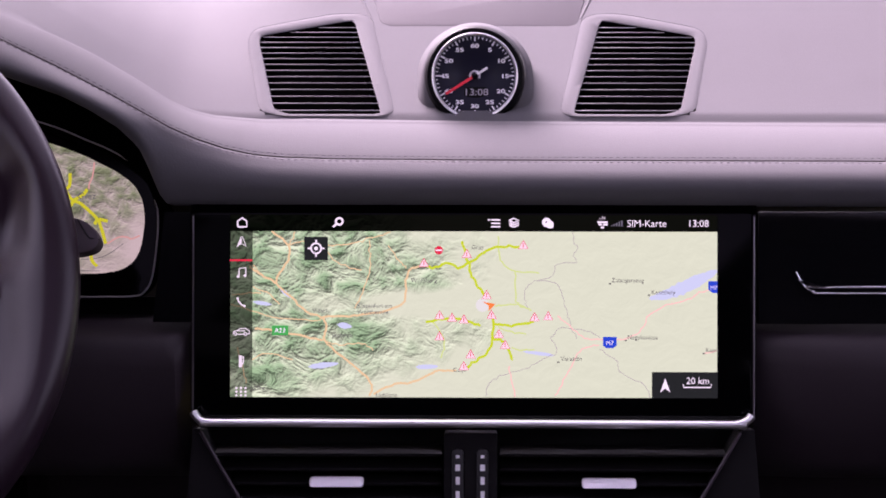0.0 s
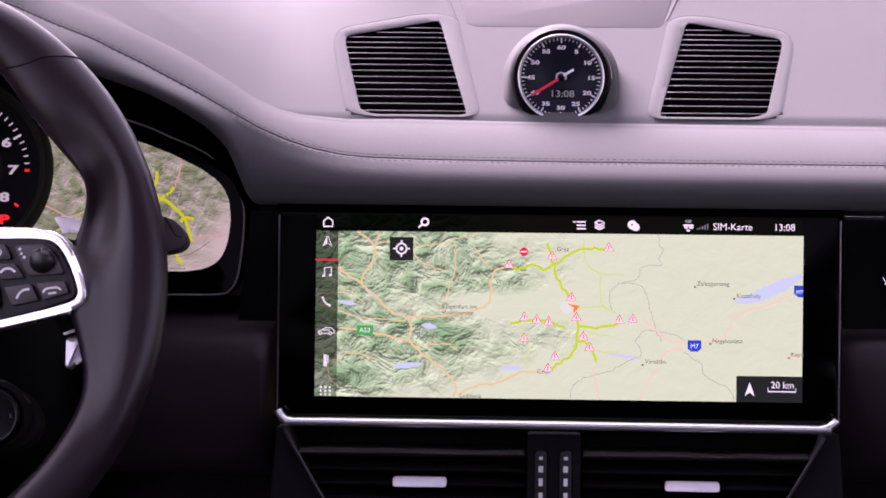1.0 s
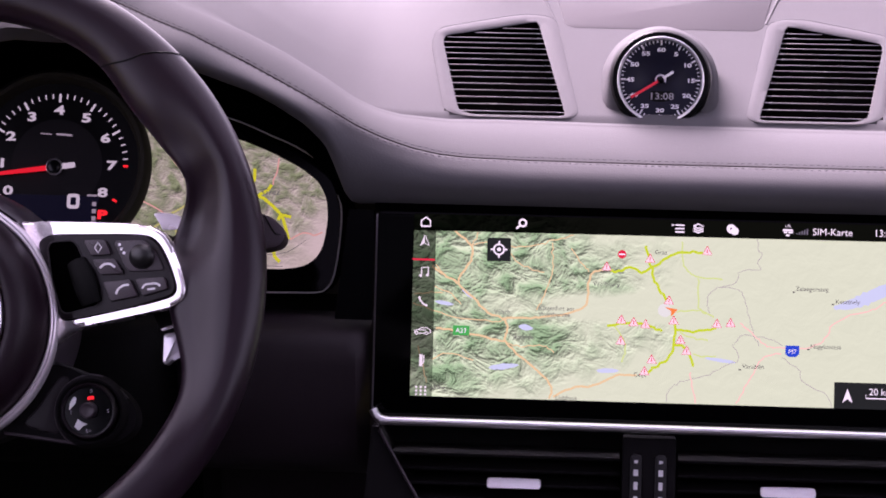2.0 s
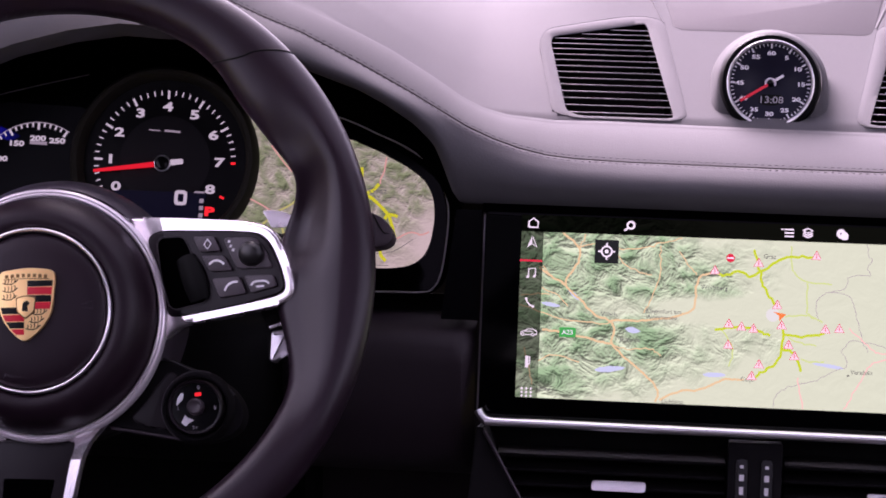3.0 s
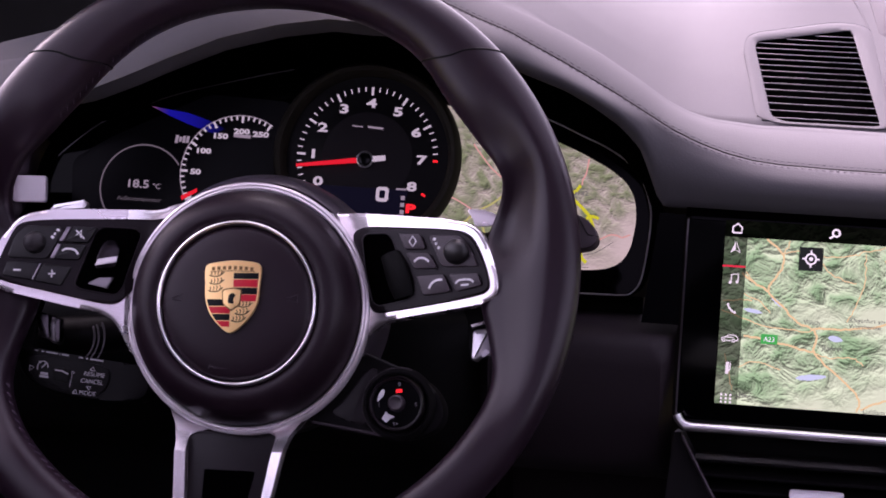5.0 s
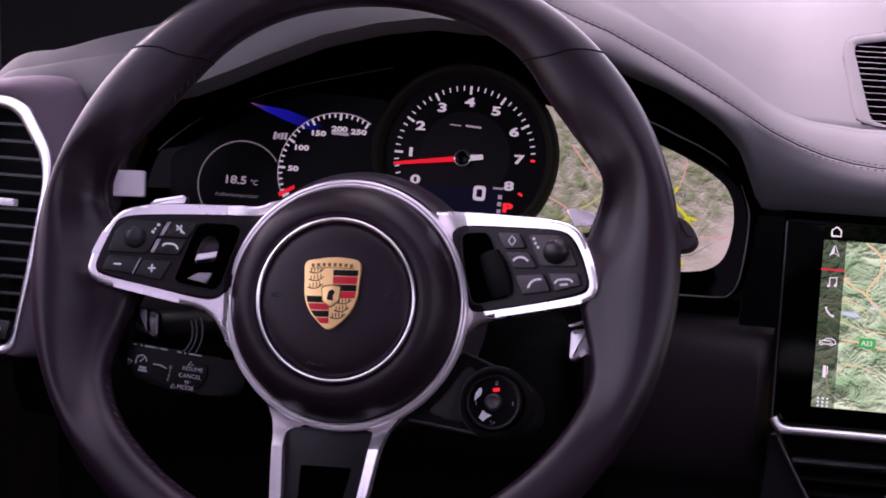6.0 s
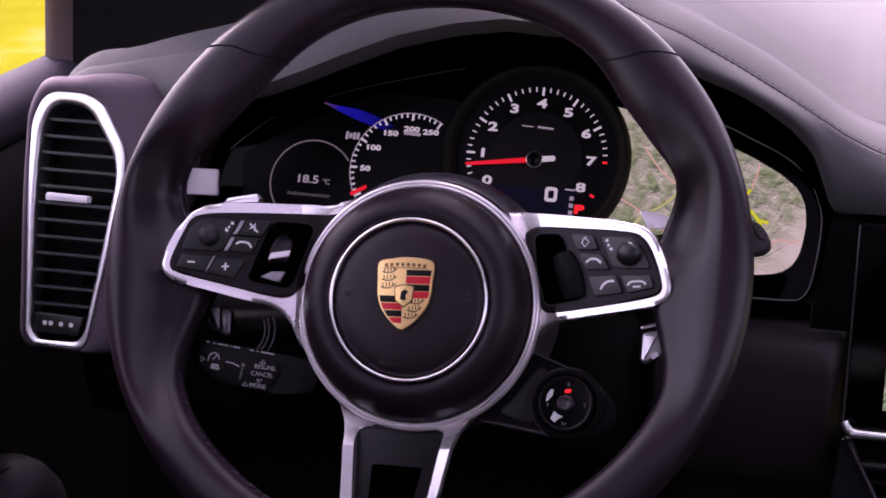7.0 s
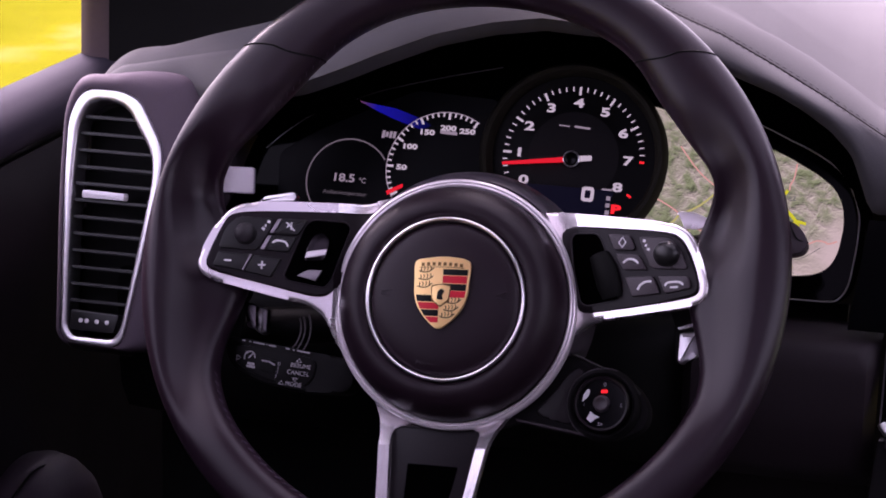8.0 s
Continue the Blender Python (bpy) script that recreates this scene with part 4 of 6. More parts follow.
def fill(name, pts, mat, w=0.5, label=""):
    return slab(name, [dd(*p) for p in pts][::-1], w - 0.1, w, mat, display, 0, label)


fill("north_arrow", [(1176, 671), (1185, 696), (1176, 689), (1167, 696)], SCREEN_ICON, 0.55)
STRIP_ICON = glow("strip_icon", (0.86, 0.83, 0.84), 0.85)
fill("compass_icon", [(425.5, 419), (426, 434), (417, 440)], STRIP_ICON)
icon("compass_icon", [[(427, 421), (434, 439), (427, 434.5)]], width=0.45, mat=STRIP_ICON)
icon("music_icon", [[(421.5, 492), (421.5, 478), (433.5, 476.5), (433.5, 490)]], width=0.75, mat=STRIP_ICON)
for x, y in ((420, 492), (432, 490.5)):
    fill("music_icon", ring(x, y, 2.6, 14)[:-1], STRIP_ICON)
icon("phone_icon", [[(418.5, 530), (421, 536.5), (426, 542), (432, 545)]], width=1.0, mat=STRIP_ICON)
for x, y in ((419, 531), (431.5, 544.5)):
    fill("phone_icon", ring(x, y, 2.3, 12)[:-1], STRIP_ICON)
icon("car_icon", [[(411.5, 594), (412, 590), (419, 588), (424, 584.5), (434, 584.5), (440, 588.5), (440, 593), (436, 594.5)], [(419, 594.5), (430, 594.5)], [(419, 588.5), (432, 588.5)], ring(415.5, 594, 2.4, 12), ring(433, 594, 2.4, 12)], width=0.55, mat=STRIP_ICON)
icon("seat_icon", [[(424.5, 632), (424.5, 653)]], width=1.9, mat=STRIP_ICON)
icon("seat_icon", [[(429.5, 633), (429.5, 645), (427, 648)]], width=0.7, mat=STRIP_ICON)
for i in range(3):
    for j in range(3):
        fill("menu_dot", ring(417.5 + 8 * i, 690 + 6.5 * j, 2.1, 10)[:-1], STRIP_ICON)
icon("target_icon", [ring(558, 442, 9, 28), [(558, 427), (558, 434)], [(558, 450), (558, 457)], [(543, 442), (550, 442)], [(566, 442), (573, 442)], ring(558, 442, 2)], w=0.6, width=1.0)
# warning triangles
for x, y in ((925, 435), (825, 451), (749, 467), (860, 524), (777, 560), (799, 564), (820, 567), (777, 597), (869, 559), (945, 563), (969, 561), (882, 593), (893, 612), (832, 629), (820, 650)):
    tri = fill("warning_sign", [(x, y - 8.5), (x + 9, y + 7.5), (x - 9, y + 7.5)], SIGN_PINK, 0.45)
    tri["label"] = "small red and white warning triangle"
    icon("sign_border", [[(x, y - 8), (x + 8.5, y + 7), (x - 8.5, y + 7), (x, y - 8)]], 0.5, SIGN_RED, 0.4)
    icon("sign_mark", [[(x, y - 3), (x, y + 4.5)]], 0.5, SIGN_RED, 0.45)
fill("no_entry_sign", ring(775.5, 445, 7.5, 24)[:-1], SIGN_RED, 0.45)
icon("sign_mark", [[(770, 445), (781, 445)]], 0.5, SCREEN_ICON, 0.9)
fill("road_sign", [(480, 579), (509, 579), (509, 596), (480, 596)], SIGN_GREEN, 0.45, "green road number sign")
words("writing", "A23", 2.9, *dd(494.5, 588), 0.5, SCREEN_ICON, display)
fill("road_sign", [(1066, 598), (1090, 598), (1090, 613), (1084, 618), (1072, 618), (1066, 613)], SIGN_BLUE, 0.45, "blue road number sign")
words("writing", "M7", 2.7, *dd(1078, 609), 0.5, SCREEN_ICON, display)
fill("road_sign", [(1252, 499), (1268, 499), (1268, 520), (1260, 520), (1252, 514)], SIGN_BLUE, 0.45, "blue road number sign")
words("writing", "M7", 2.4, *dd(1261.5, 511), 0.5, SCREEN_ICON, display)
fill("cloud_mark", ring(853, 542, 12, 24)[:-1], glow("pale_halo", (0.70, 0.78, 0.66), 0.9), 0.4)
fill("position_arrow", [(853, 536), (876, 540), (864, 553), (864, 543)], ARROW, 0.55, "orange position arrow")
for text, x, y in (("Jesenice", 587, 596), ("Graz", 833, 440), ("Wolfsberg", 726, 499), ("Villach", 552, 553), ("Klagenfurt am", 631, 544), ("Wörthersee", 631, 555), ("Zalaegerszeg", 1081, 498), ("Keszthely", 1151, 519), ("Nagykanizsa", 1109, 599), ("Varaždin", 991, 637), ("Celje", 801, 657), ("Udine", 443, 690), ("Ljubljana", 664, 702), ("Kapo", 1247, 621)):
    words("place_name", text, 2.7, *dd(x, y), 0.4, NAME, display, "LEFT", depth=0.02)
for x, y in ((1078, 504), (1147, 524), (1106, 604), (987, 643), (1244, 627)):
    icon("place_dot", [[(x - 2, y), (x + 2, y)]], 0.4, NAME, 0.9)

TAB = material("tab_satin", (0.97, 0.91, 0.96), 0.45, metal=0.25, vary=0.03)
CHEEK = material("cheek_plastic", (0.0042, 0.0034, 0.004), 0.75, spec=0.15)
# ---- centre air vents and dotted wheel strip ----
vent_frame = thing("air_vent_surround", SF, "black tapered surround of the centre air vents", "vent surround")
slab("backing", [(-164, -74), (164, -74), (118, -160), (-122, -160)], -46, -40, DEEP, vent_frame, 0)
for s in (-1, 1):
    side = [(s * 162 - 2, -76, -3), (s * 158.5 - 2, -82, -2), (s * 139 - 2, -115, -2), (s * 120 - 2, -147, -4)]
    tube("side_trim", smooth_line(side, 4), 1.1, BUTTON, vent_frame, sides=8)
    bm = bmesh.new()
    add_slab(bm, [(s * 163 - 2, -74), (s * 169, -74), (s * 176, -160), (s * 113 - 2, -160)], -42, -4, 1.0)
    finish("side_cheek", bm, CHEEK, vent_frame)
for s in (-1, 1):
    vent = thing("air_vent", SF, "black slatted centre air vent with a knurled silver tab", "air vent", "centre air vents")
    for i in range(1, 8):
        v = -79.0 - 8.75 * i
        half = 160 - (abs(v) - 80) * 0.605
        a, b = (-half - 1, -19) if s < 0 else (16, half - 3)
        bm = bmesh.new()
        bmesh.ops.create_cube(bm, size=1)
        bmesh.ops.scale(bm, vec=(b - a, 1.6, 26), verts=bm.verts)
        bmesh.ops.bevel(bm, geom=bm.edges[:], offset=0.5, segments=2, affect="EDGES")
        bmesh.ops.rotate(bm, matrix=Matrix.Rotation(radians(10), 3, "X"), verts=bm.verts)
        bmesh.ops.translate(bm, vec=((a + b) / 2, v, -20), verts=bm.verts)
        finish("slat", bm, CHEEK, vent)
    u0, u1, vv = (-98.5, -66, -105.9) if s < 0 else (65.2, 98, -106.3)
    tab = slab("tab", rounded([(u0, vv - 3), (u1, vv - 3), (u1, vv + 3), (u0, vv + 3)], 2.2), -8, 1.5, TAB, vent, 2.0, "knurled satin silver tab")
    bm = bmesh.new()
    for i in range(30):
        for j in range(3):
            add_slab(bm, [(u0 + 1.3 + i * 1.02 + 0.5 * (j % 2) + dx, vv - 2.2 + 1.0 * j + dy) for dx, dy in ((-0.35, 0), (0, -0.35), (0.35, 0), (0, 0.35))], 1.4, 1.75, 0)
    knurls = tagged(finish("knurling", bm, TAB, tab), kind="stuff")
    for data in (tab.data, knurls.data):
        for p in data.vertices:
            if p.co.z > -0.004:
                p.co.z -= 0.8 * (p.co.y - (vv - 3) / 1000)
strip = thing("air_flow_strip", SF, "black strip with two rows of white air-flow marks", "control strip")
slab("body", rounded([(-17.5, -160), (14.5, -160), (14.5, -76), (-17.5, -76)], 1.5), -30, -3, CHEEK, strip, 0.8)
for u in (-9.3, 5.6):
    slab("thumb_wheel", rounded([(u - 3.4, -150), (u + 3.4, -150), (u + 3.4, -86), (u - 3.4, -86)], 3), -6, -1.5, BUTTON_DARK, strip, 0.8)
    for v, h, w2 in ((-90.4, 1.8, 1.1), (-97.0, 3.8, 1.4), (-104.8, 4.6, 1.2), (-113.5, 4.8, 1.2), (-122, 4.8, 1.1)):
        slab("mark", [(u - w2, v - h / 2), (u + w2, v - h / 2), (u + w2, v + h / 2), (u - w2, v + h / 2)], -1.6, -1.2, PRINT, strip, 0)

# ---- instrument cluster ----
CF = plate(-0.42, 0.06, 1.06, 22)
cluster = thing("instrument_cluster", CF, "black instrument cluster with a rev counter and lit map display", "instrument cluster")
OUT = [(-160, -80), (-163, -30), (-153, 3), (-128, 18.5), (-92, 35.5), (-60, 48), (-20, 62), (25, 70), (75, 68), (120, 55), (161, 37.5), (194, 25), (215, 6), (225, -20), (224, -50), (216, -66), (190, -70), (60, -80)]
outline = [tuple(p[:2]) for p in smooth_line([(*p, 0) for p in OUT], 5, True)]
slab("panel", outline[::-1], -12, -1.0, GLASS_BLACK, cluster, 0.0, "black glass panel")
# wall of the well in front of the panel, with its shade in the colour
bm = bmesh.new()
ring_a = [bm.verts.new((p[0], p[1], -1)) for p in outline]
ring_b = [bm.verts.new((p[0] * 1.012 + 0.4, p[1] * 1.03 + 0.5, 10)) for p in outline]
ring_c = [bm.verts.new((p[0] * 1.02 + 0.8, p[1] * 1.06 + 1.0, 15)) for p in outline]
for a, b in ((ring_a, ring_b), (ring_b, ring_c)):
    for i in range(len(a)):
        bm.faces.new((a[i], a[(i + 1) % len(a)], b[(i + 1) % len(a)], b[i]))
finish("well", bm, VOID, cluster, "wall round the instruments, its shade painted black")
# highlights on the bezel edge drawn as grey lines, the left one dimmer
tube("edge_highlight", smooth_line([(-150, -6, 16), (-139, 4.8, 16), (-123.7, 17.1, 16), (-106.1, 25.5, 16), (-92, 31.8, 16), (-70.7, 39.7, 16), (-35, 49.8, 16), (-3, 57.8, 16)], 5), 0.35, material("dim_edge", (0.05, 0.046, 0.05), 0.4), cluster, False, 6, label="thin grey line painting the highlight on the bezel edge")
edge = [(100, 52, 16), (130, 44, 16), (163, 34, 16), (181, 26.5, 16), (195.5, 20.5, 16), (210, 12, 16), (219, 2.5, 16), (225.5, -12, 16), (227.3, -24, 16), (226.5, -42, 16), (224, -60, 16), (219.5, -68, 16), (213, -70.5, 16), (190, -71, 16), (100, -72, 16)]
tube("edge_highlight", smooth_line(edge, 5), 0.5, material("grey_edge", (0.16, 0.15, 0.16), 0.35), cluster, False, 6, label="thin grey line painting the highlight on the bezel edge")
MAPO = [(92, -55), (92, 44), (110, 40), (140, 32.5), (166, 24), (181, 18), (199, 9), (210, 1), (215.5, -9), (217, -22), (215, -38), (211, -47), (203, -52.5), (190, -54.5)]
minimap = slab("map_display", rounded(MAPO, [1, 1, 3, 3, 3, 3, 4, 5, 5, 5, 5, 5, 5, 4]), -1.0, -0.4, MAP_SMALL, cluster, 0, "lit map display with hills and yellow roads")


def small_lines(name, sets, width, mat, w=0.0):
    return tagged(ribbons(name, sets, width, w, mat, minimap), kind="stuff")


small_lines("route", [[(158.0, 15.0), (163.0, 8.0), (167.0, -2.0), (172.0, -9.0), (177.0, -11.0), (187.0, -20.0), (190.0, -26.0), (193.0, -36.0)], [(169.0, -16.0), (173.0, -9.0), (178.0, -6.0), (181.0, -2.0)], [(186.0, -24.0), (188.0, -21.0), (194.0, -22.0)], [(184.0, -43.0), (185.0, -47.0), (188.0, -50.0)], [(170.0, 8.0), (170.0, 1.0), (168.0, -2.0)], [(158.0, -34.0), (164.0, -26.0), (169.0, -16.0)]], 2.0, glow("yellow_route", (0.62, 0.66, 0.02), 0.75))
small_lines("road", [[(194.0, -36.0), (201.0, -32.0), (206.0, -32.0), (209.0, -33.0), (214.0, -31.0)], [(185.0, 15.0), (184.0, 6.0), (182.0, 1.0), (182.0, -2.0)], [(100, -14), (112, -20), (126, -30), (150, -40)], [(112, 20), (125, 5), (140, -6)]], 1.0, glow("pale_red_road", (0.80, 0.45, 0.36), 0.65))
small_lines("minor_route", [[(118, -22), (128, -16), (138, -6), (146, 6)], [(104, -34), (112, -28), (118, -22), (124, -38)]], 1.3, glow("pale_route", (0.6, 0.62, 0.2), 0.6))
small_lines("border", [[(165, -45), (176, -52), (190, -53)], [(178, -46), (192, -44), (204, -36)]], 0.4, NAME)
words("place_name", "Graz", 4.2, 175, -6.5, 0.0, NAME, minimap, "LEFT", depth=0.02)

# rev counter
T = (45.2, 7.4)
# the ring's olive tint paints in light from the map display
lathe("rev_counter_ring", [(51.5, -1), (52.5, 6), (54.5, 9), (57, 9.5), (59, 7), (60.2, -1)], T, material("map_lit_ring", (0.016, 0.0145, 0.0105), 0.65, spec=0.1), cluster, label="raised dark ring round the rev counter")
face = lathe("rev_counter_face", [(0, 0.6), (29.5, 0.6), (30.2, 0.2), (52.2, 0.2)], T, material("counter_face", (0.003, 0.0028, 0.0035), 0.5, spec=0.1), cluster, label="black rev counter face")


def dial(parent, centre, r, per, first, last, minor, a0, lengths, w, red_from=99):
    """Tick marks of a dial, as one mesh of white and one of red marks."""
    for red in (False, True):
        bm = bmesh.new()
        k = first * minor
        while k <= last * minor:
            big = k % minor == 0
            a = radians(a0 + per * k / minor)
            l, hw = lengths[0] if big else lengths[1]
            if (k / minor >= red_from) == red:
                if red and not big:
                    k += 1
                    continue
                d, s = Vector((math.sin(a), math.cos(a))), Vector((math.cos(a), -math.sin(a)))
                if red:
                    l *= 0.55
                c = Vector(centre)
                add_slab(bm, [tuple(c + d * (r - l) + s * hw), tuple(c + d * (r - l) - s * hw), tuple(c + d * r - s * hw), tuple(c + d * r + s * hw)], w - 0.2, w)
            k += 1
        if bm.verts:
            tagged(finish("tick_scale", bm, LIT_RED if red else LIT, parent), kind="stuff")
        else:
            bm.free()


lathe("inner_disc", [(0, 0.66), (28.6, 0.66), (29.3, 0.5)], T, material("disc_grey", (0.010, 0.0085, 0.0102), 0.6, spec=0.1), face)
dial(face, T, 45.0, 30, 0, 8, 5, -120, ((5.4, 0.72), (3.0, 0.4)), 0.6, 6.9)
for i in range(9):
    a = radians(-120 + 30 * i)
    words("numeral", str(i), 5.6, T[0] + 34.6 * math.sin(a), T[1] + 34.4 * math.cos(a), 0.5, LIT, face, stretch=1.62, bold=0.05)
a = radians(-98.0)
d, s = Vector((math.sin(a), math.cos(a))), Vector((math.cos(a), -math.sin(a)))
c = Vector(T) + Vector((-0.4, -2.2))
slab("needle", [tuple(c + d * 5 + s * 1.6), tuple(c + d * 44 + s * 0.9), tuple(c + d * 44 - s * 0.9), tuple(c + d * 5 - s * 1.6)], 4.0, 5.2, NEEDLE, face, 0.2, "red rev counter needle")
slab("needle_tail", rounded([tuple(c - d * 4 + s * 1.8), tuple(c - d * 13 + s * 1.6), tuple(c - d * 13 - s * 1.6), tuple(c - d * 4 - s * 1.8)], 0.8), 4.0, 5.2, LIT, face, 0.2)
lathe("needle_hub", [(0, 7.0), (3.4, 6.8), (4.6, 5.6), (4.8, 0.5)], tuple(c), GLOSS, face, n=28)
lathe("hub_ring", [(4.5, 6.0), (4.8, 6.4), (5.2, 6.2), (5.3, 5.0)], tuple(c), SILVER, face, n=28)
slab("lower_display", rounded([(14, -12), (74, -12), (66, -34), (26, -34)], 3), 0.2, 0.7, glow("dark_blue_display", (0.0025, 0.0025, 0.008), 1.0), face, 0)
bm = bmesh.new()
inner, outer = (rounded([(57 - a, -15.5 - b), (57 + a, -15.5 - b), (57 + a, -15.5 + b), (57 - a, -15.5 + b)], r) for a, b, r in ((1.8, 2.5, 0.9), (4.0, 4.7, 2.4)))
for k in range(len(outer)):
    bm.faces.new([bm.verts.new((*p, 0.9)) for p in (outer[k - 1], outer[k], inner[k], inner[k - 1])])
finish("digit", bm, LIT, face)
slab("unit_mark", [(65.5, -11), (72, -11), (72, -12.2), (65.5, -12.2)][::-1], 0.7, 0.9, LIT_DIM, face, 0)
words("gear_letter", "P", 5.4, 75.5, -23.8, 0.8, LIT_RED, face, stretch=1.6, bold=0.07)
for v in (-17, -21.5, -26, -29):
    slab("gear_mark", [(69, v - 1.3), (71.6, v - 1.3), (71.6, v + 1.3), (69, v + 1.3)], 0.7, 0.9, LIT_DIM, face, 0)
slab("scale_note", [(34, 27.3), (41, 26.9), (41, 26.2), (34, 26.6)][::-1], 0.6, 0.9, LIT_DIM, face, 0)
slab("scale_note", [(44, 27.4), (54, 26.8), (54, 25.5), (44, 26.1)][::-1], 0.6, 0.9, LIT_DIM, face, 0)

# speed display and temperature
speed = slab("speed_display", rounded([(-140, -70), (-10, -70), (-6, 40), (-60, 42), (-120, 12), (-146, -5)], 6), -1.0, -0.5, glow("near_black_display", (0.001, 0.001, 0.0018), 0.3), cluster, 0, "dark speed display")
V = (-37.0, -8.0)
tube("dial_arc", ring_points(*V, 37.4, -0.4, -125, 32, 50), 0.35, LIT_DIM, speed, sides=5)
dial(speed, V, 37.2, 30, 0, 5, 5, -120, ((4.4, 0.75), (2.6, 0.55)), -0.2)
for i, text in enumerate(("0", "50", "100", "150", "200", "250")):
    a = radians(-120 + 30 * i)
    if i:
        words("numeral", text, 3.3, V[0] + (27.5 if i < 5 else 25) * math.sin(a), V[1] + (27.5 if i > 1 else 27) * math.cos(a) - (0.5 if i < 5 else -2), -0.2, LIT, speed, stretch=1.5, bold=0.06)
slab("unit_mark", [(-42, 17.5), (-31, 17.1), (-31, 15.0), (-42, 15.4)][::-1], -0.5, -0.2, LIT_DIM, speed, 0)
slab("speed_needle", [(-72.5, -24.5), (-62.5, -19.0), (-62, -21.2), (-71.5, -27)][::-1], -0.4, 0.4, NEEDLE, speed, 0.1, "red speed needle")
tube("temperature_ring", ring_points(-98.3, -20.5, 27.5, -0.3, -130, 55, 44), 0.5, glow("dim_ring", (1.0, 0.9, 1.0), 0.1), speed, sides=6, label="thin grey ring round the temperature")
words("temperature", "18.5", 5.2, -101.5, -18.6, -0.3, LIT_DIM, speed, stretch=1.25, bold=0.03)
words("temperature_unit", "°C", 3.4, -89, -19.5, -0.3, LIT_DIM, speed)
words("caption", "Außentemperatur", 2.5, -99.5, -28.2, -0.3, glow("dim_caption", (0.55, 0.5, 0.55), 0.12), speed, stretch=1.15, bold=0.02)
for i, (u, h) in enumerate(((-79, 5), (-76.6, 3.2), (-74.2, 4.4), (-71.8, 4.4))):
    slab("warning_mark", [(u - 0.9, 12 - h / 2), (u + 0.9, 12 - h / 2), (u + 1.3, 12 + h / 2), (u - 0.5, 12 + h / 2)], -0.5, -0.25, LIT_DIM, speed, 0)
slab("blue_sweep", rounded([(-97.8, 32.4), (-90.1, 31.2), (-73.0, 29.2), (-57.5, 24.6), (-47.7, 20.2), (-54.7, 16.7), (-72.1, 21.9), (-85.9, 27.1)], 1.5)[::-1], -0.5, -0.3, LIT_BLUE, speed, 0, "blue lit sweep in the display")
slab("grey_plate", rounded([(-171, -39.5), (-149.5, -38.5), (-151, -22), (-171.6, -23)], 1.5), 30, 34, GREY, cluster, 0.5, "light grey switch plate")

# ---- steering wheel ----
WF = plate(-0.417, -0.112, 1.02, 21, 3.3)
wheel = thing("steering_wheel", WF, "black leather steering wheel with satin silver spokes", "steering wheel")
RC, R_OUT = (7.6, 17.6), 190.0
INNER = [(0, 156.5), (20, 157.5), (30, 156.5), (36, 155.5), (48, 147), (60, 148), (69, 154.5), (73, 151), (78, 138), (87, 131), (97, 131), (106, 143), (114, 156), (125, 158.5), (180, 158)]
INNER_LEFT = [(0, 156.5), (20, 157), (30, 155.5), (38, 152), (48, 148), (60, 150), (69, 160), (76, 162), (80, 152), (84, 138), (89, 131), (97, 131), (106, 143), (114, 156), (125, 158.5), (180, 158)]


def rim_section(deg):
    """Inner radius of the rim."""
    d = abs(((deg + 180) % 360) - 180)
    table = INNER if deg % 360 < 180 else INNER_LEFT
    return sum(spread(table, min(180, max(0, d + o))) for o in (-4, -2, 0, 2, 4)) / 5


def rim_point(deg, phi, grow=0.0):
    inner = rim_section(deg)
    mid, half = (R_OUT + inner) / 2, (R_OUT - inner) / 2 + grow
    c, s = math.cos(phi), math.sin(phi)
    r = mid + half * math.copysign(abs(c) ** 0.76, c)
    w = -10 - 0.12 * (RC[1] + mid * math.cos(radians(deg)) - 20) + (15.5 + grow) * math.copysign(abs(s) ** 0.8, s)
    # thumb rests: a hollow on the inner face above the spokes
    d = abs(((deg + 180) % 360) - 180)
    if s > 0:
        w -= 7.5 * ease(50, 66, d) * (1 - ease(80, 92, d)) * max(0, 1 - ((c + 0.4) / 0.6) ** 2)
    if (deg + 180) % 360 < 180:
        w -= 24 * ease(62, 78, d) * (1 - ease(98, 132, d)) * ease(0.6, -0.25, c)
    else:
        w -= 16 * ease(65, 80, d) * (1 - ease(96, 130, d)) * ease(0.35, -0.45, c)
    a = radians(deg)
    return Vector((RC[0] + r * math.sin(a), RC[1] + r * math.cos(a), w))


bm = bmesh.new()
N, Q = 240, 28
rings = [[bm.verts.new(rim_point(360 * i / N, 2 * math.pi * k / Q)) for k in range(Q)] for i in range(N)]
for i in range(N):
    a, b = rings[i], rings[(i + 1) % N]
    for k in range(Q):
        bm.faces.new((a[k], b[k], b[(k + 1) % Q], a[(k + 1) % Q]))
rim = finish("rim", bm, RIM, wheel, "black leather rim with thumb rests", 80)
for s in (-1, 1):
    seam = []
    for k in range(25):
        phi = radians(-25 + 235 * k / 24)
        f = (math.cos(phi) + 1) / 2
        seam.append(rim_point(s * (37.5 + 10.5 * f), phi, 0.05))
    tube("seam", seam, 0.55, DEEP, rim, sides=6)
# thread along the inner edge of the rim
bm = bmesh.new()
